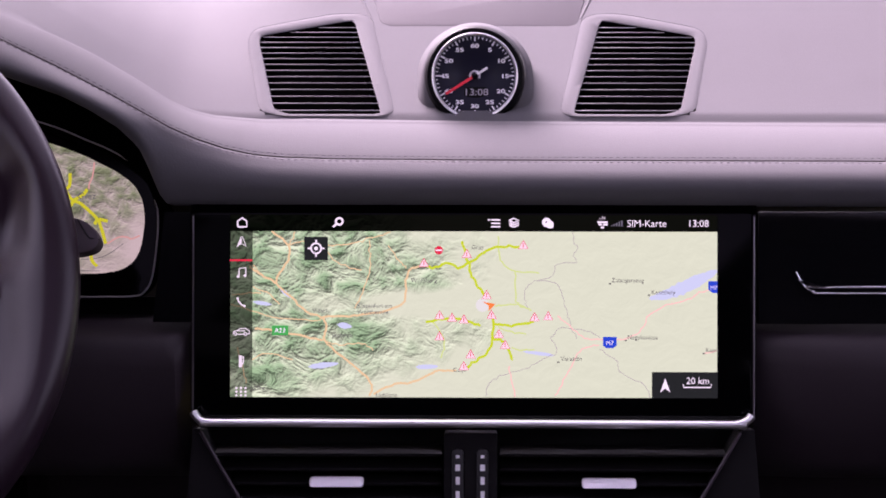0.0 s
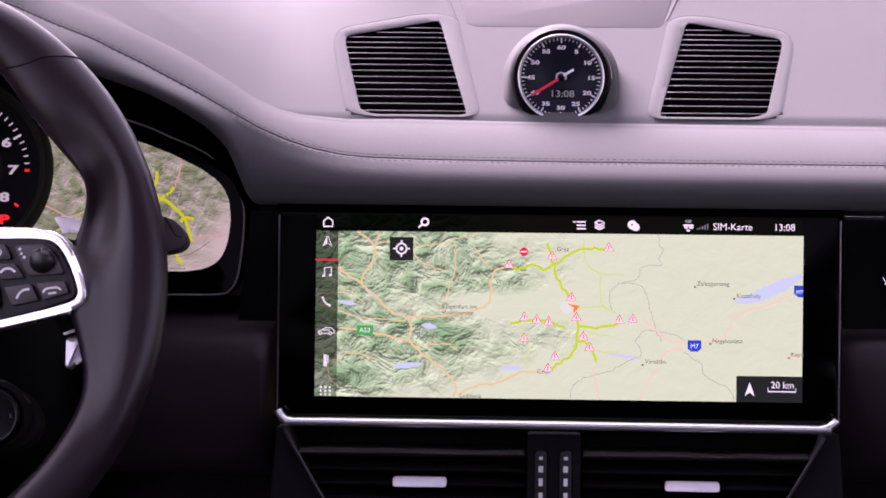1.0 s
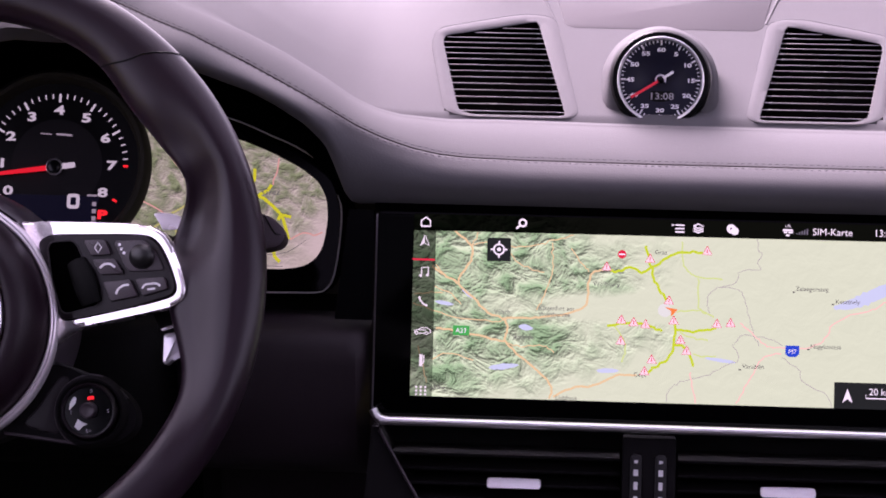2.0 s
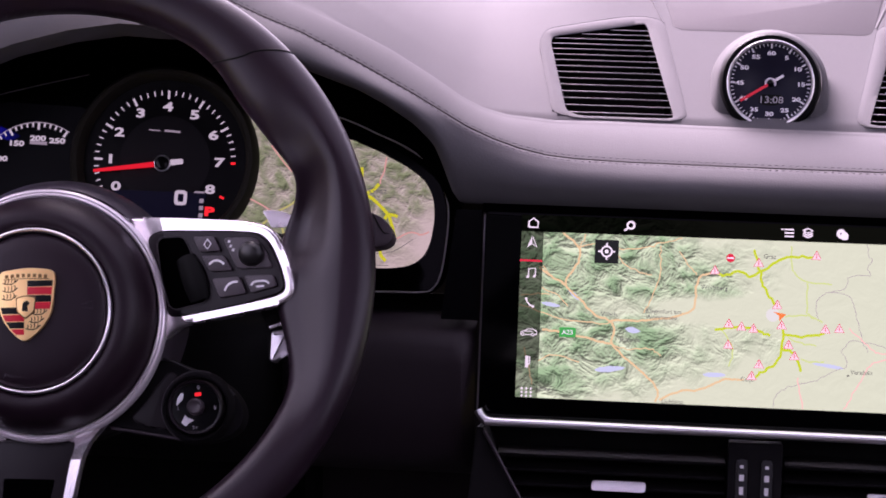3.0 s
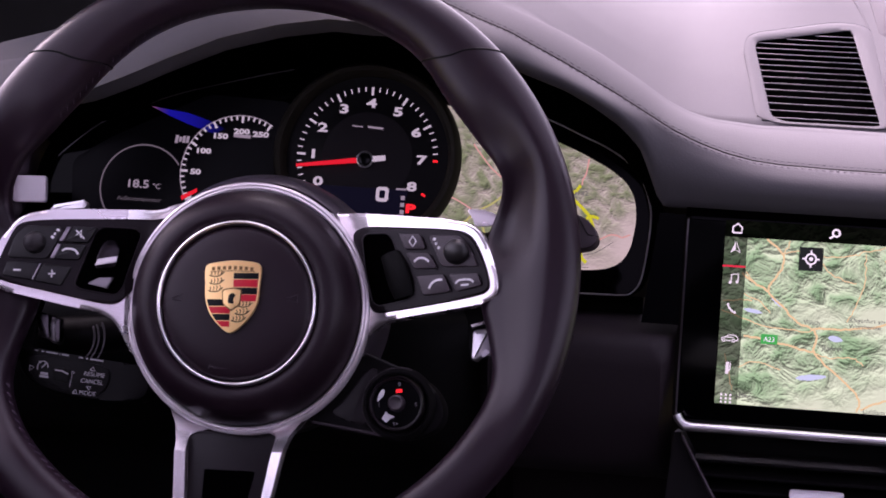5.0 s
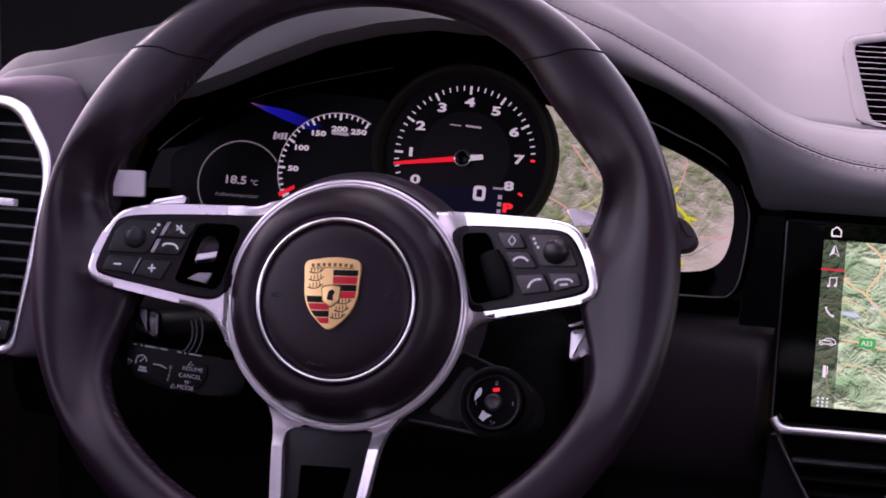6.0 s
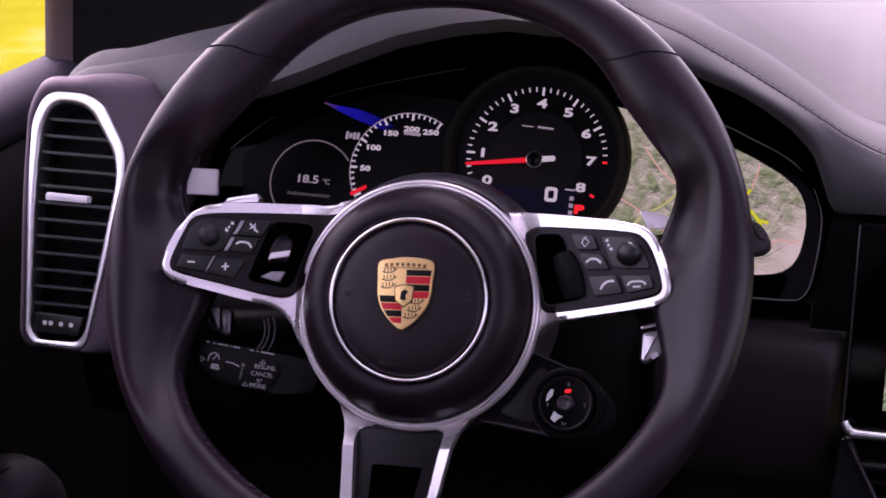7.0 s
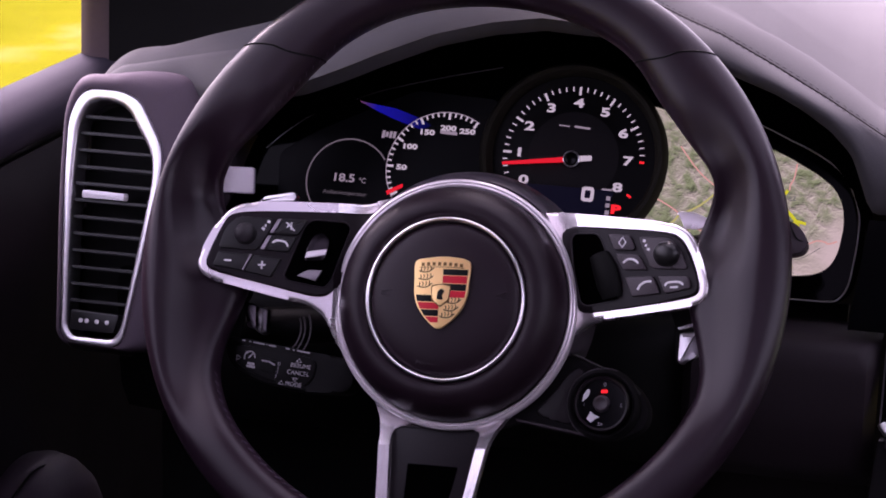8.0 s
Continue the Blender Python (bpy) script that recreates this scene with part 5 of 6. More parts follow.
for k in range(170):
    deg = 360 * k / 170
    if deg < 18 or 58 < deg < 150 or 245 < deg < 305:
        continue
    thick = 0.4 if 150 <= deg <= 245 else 0.24
    p = [rim_point(deg + dx, radians(180 - 8 - 10 * j), 0.25) for dx, j in ((-0.45, 0), (0.45, 1.2))]
    add_tube(bm, [p[0], (p[0] + p[1]) / 2, p[1]], thick, sides=4)
tagged(finish("stitching", bm, material("pale_thread", (0.085, 0.065, 0.09), 0.7), rim), kind="stuff")

HUB = (2.2, -3.6)
PAD = material("pad_leather", (0.0110, 0.0050, 0.0086), 0.44, grain=0.4, bump=0.2, scale=1200, spec=0.24)
airbag = lathe("airbag_cover", [(46.9, -4.0), (47.8, -1.4), (50, 0.4), (53.5, 0.8), (57.5, -1.0), (61.5, -5.0), (64.8, -10.5), (67.0, -17.0), (68.1, -24.0), (68.4, -32)], HUB, PAD, wheel, label="padded black leather airbag cover", smooth=60)
lathe("centre_pad", [(0.0, 5.0), (20, 4.6), (34, 3.2), (41, 1.2), (44.2, -0.8), (44.8, -4)], HUB, PAD, wheel, label="smooth black centre pad", smooth=60)
lathe("inner_ring", [(44.7, -4), (45.0, 0.4), (45.4, 1.3), (46.2, 1.7), (46.9, 1.3), (47.3, 0.0), (47.4, -4)], HUB, SILVER, wheel, label="thin satin silver ring", n=128)
lathe("outer_ring", [(68.3, -32), (68.5, -27.4), (68.8, -26.4), (69.3, -25.8), (69.9, -25.6), (70.4, -25.8), (70.7, -26.2), (71.0, -25.7), (71.6, -25.4), (72.3, -25.6), (72.9, -26.3), (73.3, -27.4), (73.4, -34)], HUB, RING, wheel, label="satin silver ring round the airbag cover", n=128)
lathe("hub_wall", [(68.5, -33), (71.5, -36), (74.5, -44), (76.5, -56), (77, -70), (60, -74)], (4.5, 2.0), material("hub_grey", (0.05, 0.04, 0.05), 0.35, spec=0.5), wheel, label="smoky grey wall of the hub", n=96)
for ob in wheel.children:
    if ob is not rim:
        ob.data.transform(Matrix.Translation((0.0022, -0.0036, 0)) @ Matrix.Diagonal((0.984, 1.004, 1, 1)) @ Matrix.Translation((-0.0022, 0.0036, 0)))
for s in (-1, 1):
    horn = [(s * 33 - 3.6, 0.4), (s * 33 - 1.2, 0.6), (s * 33 + 3.2, 2.2), (s * 33 + 3.0, -2.4), (s * 33 - 1.2, -1.4), (s * 33 - 3.6, -1.6)]
    tube("horn_mark", [(u + 2.2, v - 1.0, 3.3) for u, v in horn], 0.32, LEATHER, wheel, True, 6)
words("embossed_word", "AIRBAG", 4.0, -3, -39.8, 1.9, LEATHER, wheel, depth=0.25)

DARK_GOLD = material("dark_gold", (0.2, 0.11, 0.04), 0.4, metal=0.8)
# crest: a plain gold shield with red and black bars
SH = [(-15.6, 17.0), (-8, 19.4), (0, 20.4), (8, 20.0), (16, 17.6), (15.8, 6), (15.2, -2), (12.6, -9), (7.5, -15.5), (-0.6, -21.2), (-8, -16), (-13.2, -9), (-15.5, -1.5), (-15.8, 7)]
shield = [tuple(p[:2]) for p in smooth_line([(*p, 0) for p in SH], 4, True)][::-1]
crest = slab("crest", shield, -3.0, 0.6, GOLD, wheel, 0.6, "gold shield badge with red and black bars")


def half_width(v):
    sp = inside_span(shield, v)
    return (sp[0] + 1.0, sp[1] - 1.0)


def bar_piece(v1, v0, right, mat):
    top, low = half_width(v1), half_width(v0)
    if right:
        pts = [(0.8, v0), (low[1], v0), (top[1], v1), (0.8, v1)]
    else:
        pts = [(low[0], v0), (-0.8, v0), (-0.8, v1), (top[0], v1)]
    slab("enamel_bar", pts, 0.5, 0.85, mat, crest, 0.1)


for i, (v1, v0) in enumerate(((13.2, 9.8), (9.4, 5.2), (4.8, 1.0), (0.8, -3.0))):
    bar_piece(v1, v0, True, (BLACK_ENAMEL, RED)[i % 2])
for i, (v1, v0) in enumerate(((-2.0, -5.8), (-6.2, -10.0), (-10.4, -14.0), (-14.4, -17.6))):
    bar_piece(v1, v0, False, (BLACK_ENAMEL, RED)[i % 2])
for u, v in ((-9, 12.4), (-9, 8.0), (-9.5, 3.6), (8, -5.0), (6.5, -9.4), (4.5, -13.4)):
    ribs = bmesh.new()
    ribbon(ribs, smooth_line([(u - 4.4, v - 0.6, 0), (u - 1.8, v - 1.3, 0), (u + 1.4, v - 0.9, 0), (u + 4.2, v + 1.2, 0)], 5), 0.6, 0.72)
    for k in range(4):
        ribbon(ribs, smooth_line([(u - 3.4 + 1.9 * k, v - 0.9 + 0.25 * k, 0), (u - 2.9 + 1.9 * k, v + 0.4 + 0.3 * k, 0), (u - 3.4 + 1.9 * k, v + 1.5 + 0.35 * k, 0)], 4), 0.5, 0.72)
    finish("branch_mark", ribs, BLACK_ENAMEL, crest)
slab("shield_border", rounded([(-5.8, 3.6), (-5.1, -4.9), (0, -8.9), (5.1, -4.9), (6.0, 4.0), (0, 4.8)], 1.4), 0.5, 1.1, DARK_GOLD, crest, 0.1)
slab("inner_shield", rounded([(-5.2, 3.0), (-4.6, -4.5), (0, -8.2), (4.6, -4.5), (5.4, 3.4), (0, 4.2)], 1.4), 0.6, 1.3, GOLD, crest, 0.3)
slab("inner_mark", rounded([(-2.2, -4.2), (1.6, -4.6), (1.0, -1.5), (2.6, 0.2), (0.8, 2.0), (-1.6, 0.6)], 1.0), 1.2, 1.6, BLACK_ENAMEL, crest, 0.2)
for k in range(8):
    cu = -11.2 + 3.2 * k
    slab("printed_bar", [(cu - 0.9, 14.2 + 0.9 * math.cos(cu / 9)), (cu + 0.9, 14.2 + 0.9 * math.cos(cu / 9)), (cu + 0.9, 16.2 + 0.9 * math.cos(cu / 9)), (cu - 0.9, 16.2 + 0.9 * math.cos(cu / 9))], 0.5, 0.75, DARK_GOLD, crest, 0)
slab("top_bar", [(-13, 13.9), (0, 14.6), (13, 14.2), (13, 13.8), (0, 14.2), (-13, 13.5)][::-1], 0.5, 0.8, DARK_GOLD, crest, 0)

crest.matrix_local = Matrix.Translation((0.0012, -0.0004, 0.0072)) @ Matrix.Scale(0.9955, 4)

# spokes
before = set(wheel.children)
FRAME_L = [(-30, 60), (-42, 56.5), (-52, 53.4), (-64, 52.6), (-80, 52.6), (-100, 52.6), (-121, 51.6), (-132, 49.1), (-138.6, 43.4), (-145.6, 31.2), (-151.4, 17.4), (-151.8, 12.6), (-148.2, 7.2), (-141, 4.1), (-125.7, 0.8), (-102, -4.5), (-86, -7.4), (-77, -12), (-71, -20), (-66, -32), (-52, -44)]
PANEL_L = [(-44, 48), (-54.7, 46.4), (-68.5, 46.4), (-95, 46.0), (-121.3, 45.2), (-131.7, 43.4), (-136, 39.8), (-145.2, 19.7), (-145.8, 13.8), (-142, 10.2), (-109, 3.4), (-81.2, -2.8), (-73, -2.2), (-68.6, 2.0), (-60, 10)]
RECESS_L = [(-84, 42), (-64, 41.4), (-60.5, 38.0), (-71, 6.0), (-74.7, 2.1), (-96.5, 5.6), (-99.1, 8.4), (-88, 38.5)]
FRAME_R = [(30, 60), (44, 56), (54, 52.2), (66.5, 51.4), (84, 50.4), (100.8, 49.2), (126, 47.4), (134.8, 44.3), (139.9, 38.6), (144.7, 26.4), (148.9, 14.2), (149.2, 6.4), (145.9, 1.4), (137, -1.0), (114.8, -5.2), (92, -9.2), (82, -12), (76, -17), (71, -26), (66, -36), (52, -44)]
PANEL_R = [(64, 38), (66.6, 41), (72, 43.1), (90, 42.5), (123.9, 41.3), (132.2, 38.2), (138.3, 28.2), (143.4, 13.8), (143.5, 9.0), (140.2, 5.1), (114.8, -0.3), (86, -5.4), (78.2, -6.0), (75.2, -2.0), (70, 20)]
RECESS_R = [(72.4, 39.2), (84.5, 39.6), (87.5, 36.5), (99.6, 5.0), (98.6, 1.6), (81.0, -2.6), (77.6, -0.6), (72.6, 18), (70.3, 36.0)]
for s, frame_line, panel_line, recess_line in ((-1, FRAME_L, PANEL_L, RECESS_L), (1, FRAME_R, PANEL_R, RECESS_R)):
    bm = bmesh.new()
    add_slab(bm, soften(frame_line[::-s], 2), -37, -21.0, 2.8, 8)
    finish("spoke_frame", bm, SPOKE, wheel, "satin silver frame of the spoke", 50)
    slab("spoke_gap", soften([(u * 1.004, v + (0.7 if v > 20 else -0.7)) for u, v in panel_line][::-s], 2), -24, -20.8, VOID, wheel, 0.1)
    slab("spoke_panel", soften(panel_line[::-s], 2), -24, -19.8, PANEL, wheel, 0.9, "black switch panel")
    # no hollow is cut: a black patch paints the recess's shade
    slab("spoke_recess", rounded(recess_line[::-s], 4), -21, -19.5, VOID, wheel, 0.2, "black patch painting the shaded recess of the thumb roller")
    tube("recess_edge", [(u, v, -19.7) for u, v in rounded(recess_line, 4)], 0.5, PANEL, wheel, True, 6)


def quad(name, pts, mat, w=-15.6, r=1.6, label=""):
    return slab(name, rounded(pts, r), -20.5, w - 1.6, mat, wheel, 0.8, label)


# lighter plastic on the right spoke's buttons paints in the window's reflection
quad("button", [(95.6, 30.1), (107.6, 30.3), (104.0, 38.9), (91.4, 39.1)], BUTTON)
quad("button", [(101.4, 18.9), (114.6, 19.2), (109.5, 27.8), (96.2, 28.0)], BUTTON)
quad("button", [(107.0, 3.6), (122.6, 6.0), (118.2, 15.8), (102.4, 14.6)], BUTTON)
quad("button", [(125.4, 6.0), (139.6, 9.6), (137.6, 16.4), (120.9, 16.0)], BUTTON)
quad("roller_block", [(116.6, 20.2), (137.6, 20.2), (132, 32), (126.6, 38.0), (108.5, 38.2)], BUTTON, -16.4, 3)
lathe("roller", [(0, -11.0), (3.5, -11.6), (6.0, -13.4), (7.2, -16.5), (7.3, -19)], (124.9, 28.6), BUTTON_DARK, wheel, n=32, label="round black roller")
# left spoke's buttons in the darker plastic, as the unlit side
quad("button", [(-106.0, 32.6), (-91.8, 32.4), (-86.2, 41.4), (-101.4, 41.7)], BUTTON_DARK)
quad("button", [(-112.4, 22.8), (-96.8, 22.2), (-92.5, 31.2), (-107.6, 31.4)], BUTTON_DARK)
quad("button", [(-141.2, 12.6), (-122.8, 10.2), (-119.6, 20.2), (-138.4, 21.2)], BUTTON_DARK)
quad("button", [(-122.0, 9.8), (-106.6, 7.0), (-100.6, 18.2), (-117.6, 19.8)], BUTTON_DARK)
quad("roller_block", [(-139, 23.2), (-115.5, 22.6), (-107.0, 38), (-108.0, 41.8), (-128, 42.2), (-135, 36)], BUTTON_DARK, -16.4, 3)
lathe("roller", [(0, -10.6), (3.0, -11.2), (5.4, -13.2), (6.4, -16.5), (6.5, -19)], (-122.8, 32.0), BUTTON_DARK, wheel, n=32, label="knurled black roller")
bm = bmesh.new()
for i in range(11):
    for j in range(11):
        u, v = (i - 5) * 1.05 + 0.5 * (j % 2), (j - 5) * 1.0
        rr = math.hypot(u, v)
        if rr < 5.6:
            w = -10.7 - 3.0 * (rr / 6.2) ** 2.4
            add_slab(bm, [(-122.8 + u + dx, 32 + v + dy) for dx, dy in ((-0.36, 0), (0, -0.36), (0.36, 0), (0, 0.36))], w - 0.5, w + 0.25)
tagged(finish("knurling", bm, BUTTON, wheel), kind="stuff")
EDGE_METAL = material("dark_edge_metal", (0.42, 0.39, 0.42), 0.3, metal=1.0)
for s2 in ((-110.5, 23.0, -106.8, 31.2), (-105.6, 33.0, -101.4, 41.2)):
    slab("silver_edge", [(s2[0] - 2.4, s2[1]), (s2[0], s2[1]), (s2[2], s2[3]), (s2[2] - 2.4, s2[3])], -17.5, -15.4, EDGE_METAL, wheel, 0.3)
slab("silver_edge", [(-123.2, 10.2), (-122.3, 10.1), (-117.9, 19.7), (-118.8, 19.9)], -17.5, -15.5, EDGE_METAL, wheel, 0.2)


def mark(name, strokes, width=0.9, w=-16.9, mat=PRINT):
    bm = bmesh.new()
    for st in strokes:
        ribbon(bm, st, width, w)
    return finish(name, bm, mat, wheel)


mark("diamond_mark", [[(98, 34.4), (100, 31.6), (102, 34.6), (100, 37.4), (98, 34.4)]], 0.7)
mark("phone_mark", [smooth_line([(101.0, 22.8, 0), (103.5, 24.8, 0), (107, 24.8, 0), (109.6, 22.8, 0)], 4)], 1.3)
mark("call_mark", [smooth_line([(110, 7.5, 0), (111.5, 10.5, 0), (114.5, 12.4, 0), (117.5, 12.6, 0)], 4)], 1.3)
mark("end_mark", [smooth_line([(125.0, 10.3, 0), (127, 12.4, 0), (133, 12.8, 0), (135.2, 11.2, 0)], 4), [(128, 9.6), (132.5, 10.0)]], 1.2)
mark("volume_mark", [[(111.5, 36), (113, 35.6)], [(112.6, 33.4), (113.8, 33.0)], [(114.0, 31.4), (115.4, 30.6)]], 1.6, -17.7)
mark("volume_mark", [[(-110.4, 39.8), (-108.6, 39.4)], [(-111.8, 37.4), (-110.8, 37.0)], [(-113.4, 36), (-111.8, 34.8)]], 1.5, -17.7)
mark("mute_mark", [[(-98.5, 36.5), (-95.5, 39.6), (-95.8, 35.2)], [(-98.8, 39.6), (-93.6, 34.6)]], 0.9)
mark("phone_mark", [smooth_line([(-106.4, 27.2, 0), (-104, 28.6, 0), (-99, 28.0, 0), (-97.0, 25.4, 0)], 4)], 1.2)
mark("minus_mark", [[(-134.4, 15.9), (-130.0, 15.8)]], 1.0)
mark("plus_mark", [[(-114.0, 13.8), (-109.6, 14.0)], [(-111.9, 11.6), (-111.7, 16.2)]], 1.0)
# silver thumb lever in the recess of the one spoke, black roller in the other
slab("thumb_lever", rounded([(-87, 16.5), (-74.2, 17.6), (-71.8, 30), (-76, 34.5), (-81, 33.6), (-84.5, 28)], 3), -19, -15.6, material("dark_chrome", (0.035, 0.03, 0.034), 0.22, metal=1.0), wheel, 1.5, "dark chrome thumb lever")
slab("lever_band", [(-86.2, 18.8), (-74.0, 21.0), (-73.2, 24.6), (-84.8, 22.6)], -16.5, -14.6, RING, wheel, 0.4, "bright chrome band")
slab("lever_foot", [(-90.5, 8.4), (-79, 5.6), (-75.6, 12.0), (-84, 12.0)], -18.5, -15.8, material("dark_chrome_foot", (0.4, 0.37, 0.4), 0.4, metal=1.0), wheel, 0.8)
tube("thumb_roller", [(95.5, 3.5, -21), (93.5, 10, -19.5), (90.5, 19, -19.5), (87, 27, -21)], lambda t: 6.0 + 1.2 * math.sin(math.pi * t), DEEP, wheel, sides=20, label="black thumb roller")

# the wheel is dished: past a facet beside the hub the spokes rise towards the rim
DISH = 0.245


def rise_at(u, v, side):
    return DISH * (0.97 * (u - 0.0735) + 0.23 * (v - 0.043)) if side > 0 else DISH * (-u - 0.0695)


for ob in set(wheel.children) - before:
    side = 1 if ob.data.vertices[0].co.x > 0 else -1
    facet = ob.name.startswith("spoke_")
    if facet:
        bm = bmesh.new()
        bm.from_mesh(ob.data)
        bmesh.ops.bisect_plane(bm, geom=bm.verts[:] + bm.edges[:] + bm.faces[:], dist=1e-6, plane_co=(0.0735, 0.043, 0) if side > 0 else (-0.0695, 0, 0), plane_no=(0.97, 0.23, 0) if side > 0 else (1, 0, 0))
        bm.to_mesh(ob.data)
        bm.free()
    for v in ob.data.vertices:
        rise = rise_at(v.co.x, v.co.y, side)
        rise = -0.003 + (2.5 * rise if facet and rise < 0 else rise)
        v.co += Vector((0.2 * rise, -0.09 * rise, rise))
    if facet:
        ob.data.set_sharp_from_angle(angle=radians(14))

# lower double spoke
for s, pts in ((-1, [(-46, -58), (-39.4, -71), (-37.4, -81.3), (-37.2, -118), (-38.5, -160), (-33, -160), (-30.6, -118), (-31.2, -82), (-30, -77.8), (-26.9, -75.8), (-20, -75.2), (-10, -60)]),
               (1, [(46, -58), (38, -66), (30, -77), (26.5, -86.5), (20, -114.6), (8, -158), (2, -158), (14.3, -115), (21.2, -82), (21.0, -77.8), (17.5, -75.6), (8, -75.4), (4, -60)])):
    bm = bmesh.new()
    add_slab(bm, soften(rounded(pts[::-s], 2.5)), -38, -27.5, 1.9, 6)
    # facet below the hub
    bmesh.ops.bisect_plane(bm, geom=bm.verts[:] + bm.edges[:] + bm.faces[:], dist=1e-3, plane_co=(0, -87, 0), plane_no=(0, 1, 0))
    for v in bm.verts:
        v.co.z += 0.55 * min(0, -v.co.y - 87) + 2.0 + (0.25 * (v.co.x - 15) if s > 0 else 0.08 * (-v.co.x - 34))
    finish("lower_spoke", bm, SPOKE, wheel, "satin silver lower spoke", 16)
infill = [(-31.5, -75.5), (-31, -118), (-33.5, -158), (3, -158), (15, -115), (21.5, -84), (21, -75.5)]
slab("lower_spoke_infill", rounded(infill, 4), -46, -33, PANEL, wheel, 1.2, "black infill between the lower spokes")
# lighter tube paints the highlight along the infill's edge
tube("infill_highlight", [(u, v, -32.8) for u, v in rounded(infill, 4)], 0.4, BUTTON, wheel, True, 6)
# flat black patch paints the shade of the infill's recess
slab("lower_spoke_recess", rounded([(-21, -97), (-24, -150), (-4, -150), (9, -98)], 1.5), -34, -32.6, VOID, wheel, 0.1)
# shift paddles behind the rim
for s in (-1, 1):
    slab("shift_paddle", rounded([(s * u, v) for u, v in ((104, 46), (138, 44), (146, 30), (144, -24), (140, -30), (131, -32), (129, -8), (118, 20), (100, 30))][::-s], 3), -49, -44, DEEP, wheel, 1.0, "dark shift paddle")
slab("paddle_tip", rounded([(127.4, 56.6), (131, 57.2), (138, 56.6), (146, 53.4), (150, 50), (140, 47), (132.5, 47), (130.6, 51.5)], 1.2)[::-1], -45, -43.4, RING, wheel, 0.3, "satin silver paddle tip")
slab("paddle_tip", rounded([(132.6, -13.4), (143.8, -12.2), (145.2, -24.9), (141, -28.2), (134.3, -32), (131.8, -30)], 2.4)[::-1], -49, -41, material("grey_satin", (0.62, 0.59, 0.62), 0.35, metal=1.0), wheel, 3.0, "satin silver paddle tip")
slab("paddle_clip", rounded([(131, -10.6), (141.3, -7.2), (142.4, -9.2), (132.2, -12.2)], 0.5)[::-1], -49, -42, SPOKE, wheel, 0.4)
slab("paddle_tip", rounded([(-124, 55), (-121, 58.4), (-103, 61.4), (-101, 59.5), (-102, 56)], 1.2)[::-1], -49, -42, SILVER, wheel, 1.2, "satin silver paddle tip")
DARK_SATIN = material("dark_satin", (0.12, 0.11, 0.12), 0.28, metal=1.0)
slab("paddle_tip", rounded([(-130.3, -4.7), (-122, -7.2), (-121, -22.2), (-126.5, -20.4)], 1.2), -49, -43, DARK_SATIN, wheel, 1.4, "dark satin paddle tip")
slab("paddle_tip", rounded([(-121.6, -7.2), (-114.3, -9.7), (-114, -23.3), (-116.5, -25), (-121, -22.6)], 1.2), -50, -42, DARK_SATIN, wheel, 2.0, "dark satin paddle tip")

# drive-mode knob under the spoke
arm_outline = [(30, -58), (46, -42), (60, -31), (73.3, -28.6), (85, -33.4), (94.3, -37.4), (108.2, -44), (115.4, -52.2), (118.3, -60.4), (116.3, -69.5), (107.5, -75.4), (95.2, -78.2), (80.4, -76.2), (59.7, -73.2), (40, -70)]
knob_arm = slab("knob_arm", soften(arm_outline[::-1], 2), -54, -38, CHEEK, wheel, 3.0, "black arm of the drive-mode knob")
slab("arm_web", soften([(50, -64), (60, -55), (70, -40), (76, -36), (80, -40), (71, -50), (69.5, -60), (74, -70), (66, -69)][::-1], 2), -40, -36.6, PANEL, knob_arm, 1.2)
tube("arm_edge", smooth_line([(71, -29, -36.6), (76, -30.6, -35.8), (85, -34.4, -35.6), (97, -39.6, -35.6), (106, -44.2, -36.4), (112, -50.5, -37.2)], 6), 0.9, BUTTON_DARK, knob_arm, sides=8)
tube("arm_edge", smooth_line([(41, -68.8, -36.6), (52, -70.4, -35.8), (62, -72.2, -35.6), (76, -74.6, -36), (88, -76.6, -37)], 6), 0.9, BUTTON, knob_arm, sides=8)
tube("collar_groove", ring_points(91.4, -57.5, 20.6, -35.6, -150, 20, 30), 0.8, BUTTON, knob_arm, sides=8)
lathe("collar", [(16.6, -38), (17.2, -33.4), (18.6, -32.4), (20.2, -33.6), (21.6, -38)], (91.3, -57.5), CHEEK, knob_arm, n=56)
knob = lathe("mode_knob", [(13.6, -31.0), (14.2, -28.4), (15.2, -28.0), (16.0, -29.2), (16.4, -33), (16.6, -40)], (91.1, -57.5), PANEL, wheel, n=56, label="round black drive-mode knob")
lathe("knob_face", [(0, -30.5), (13.9, -30.5)], (91.1, -57.5), GLOSS, knob, n=40)
lathe("knob_cap", [(0, -25.6), (2.0, -25.8), (3.6, -24.8), (4.6, -25.6), (5.0, -30.5)], (91.3, -57.4), BUTTON, knob, n=32, label="dished grey knob cap")
slab("lit_mark", rounded([(90.5, -51.4), (94.3, -51.0), (94.2, -49.0), (90.5, -49.3)], 0.5), -30.4, -30.0, LIT_RED, knob, 0)
slab("pointer", [(82.8, -66.4), (85.0, -62.0), (86.8, -63.6), (90.4, -65.0), (87.6, -66.4), (85.4, -68.6)][::-1], -30.4, -30.0, PRINT, knob, 0)
slab("pointer", rounded([(79.8, -57.0), (80.4, -52.6), (82.6, -49.2), (84.2, -49.8), (83.6, -53.2)], 0.8)[::-1], -30.4, -30.0, PRINT, knob, 0)
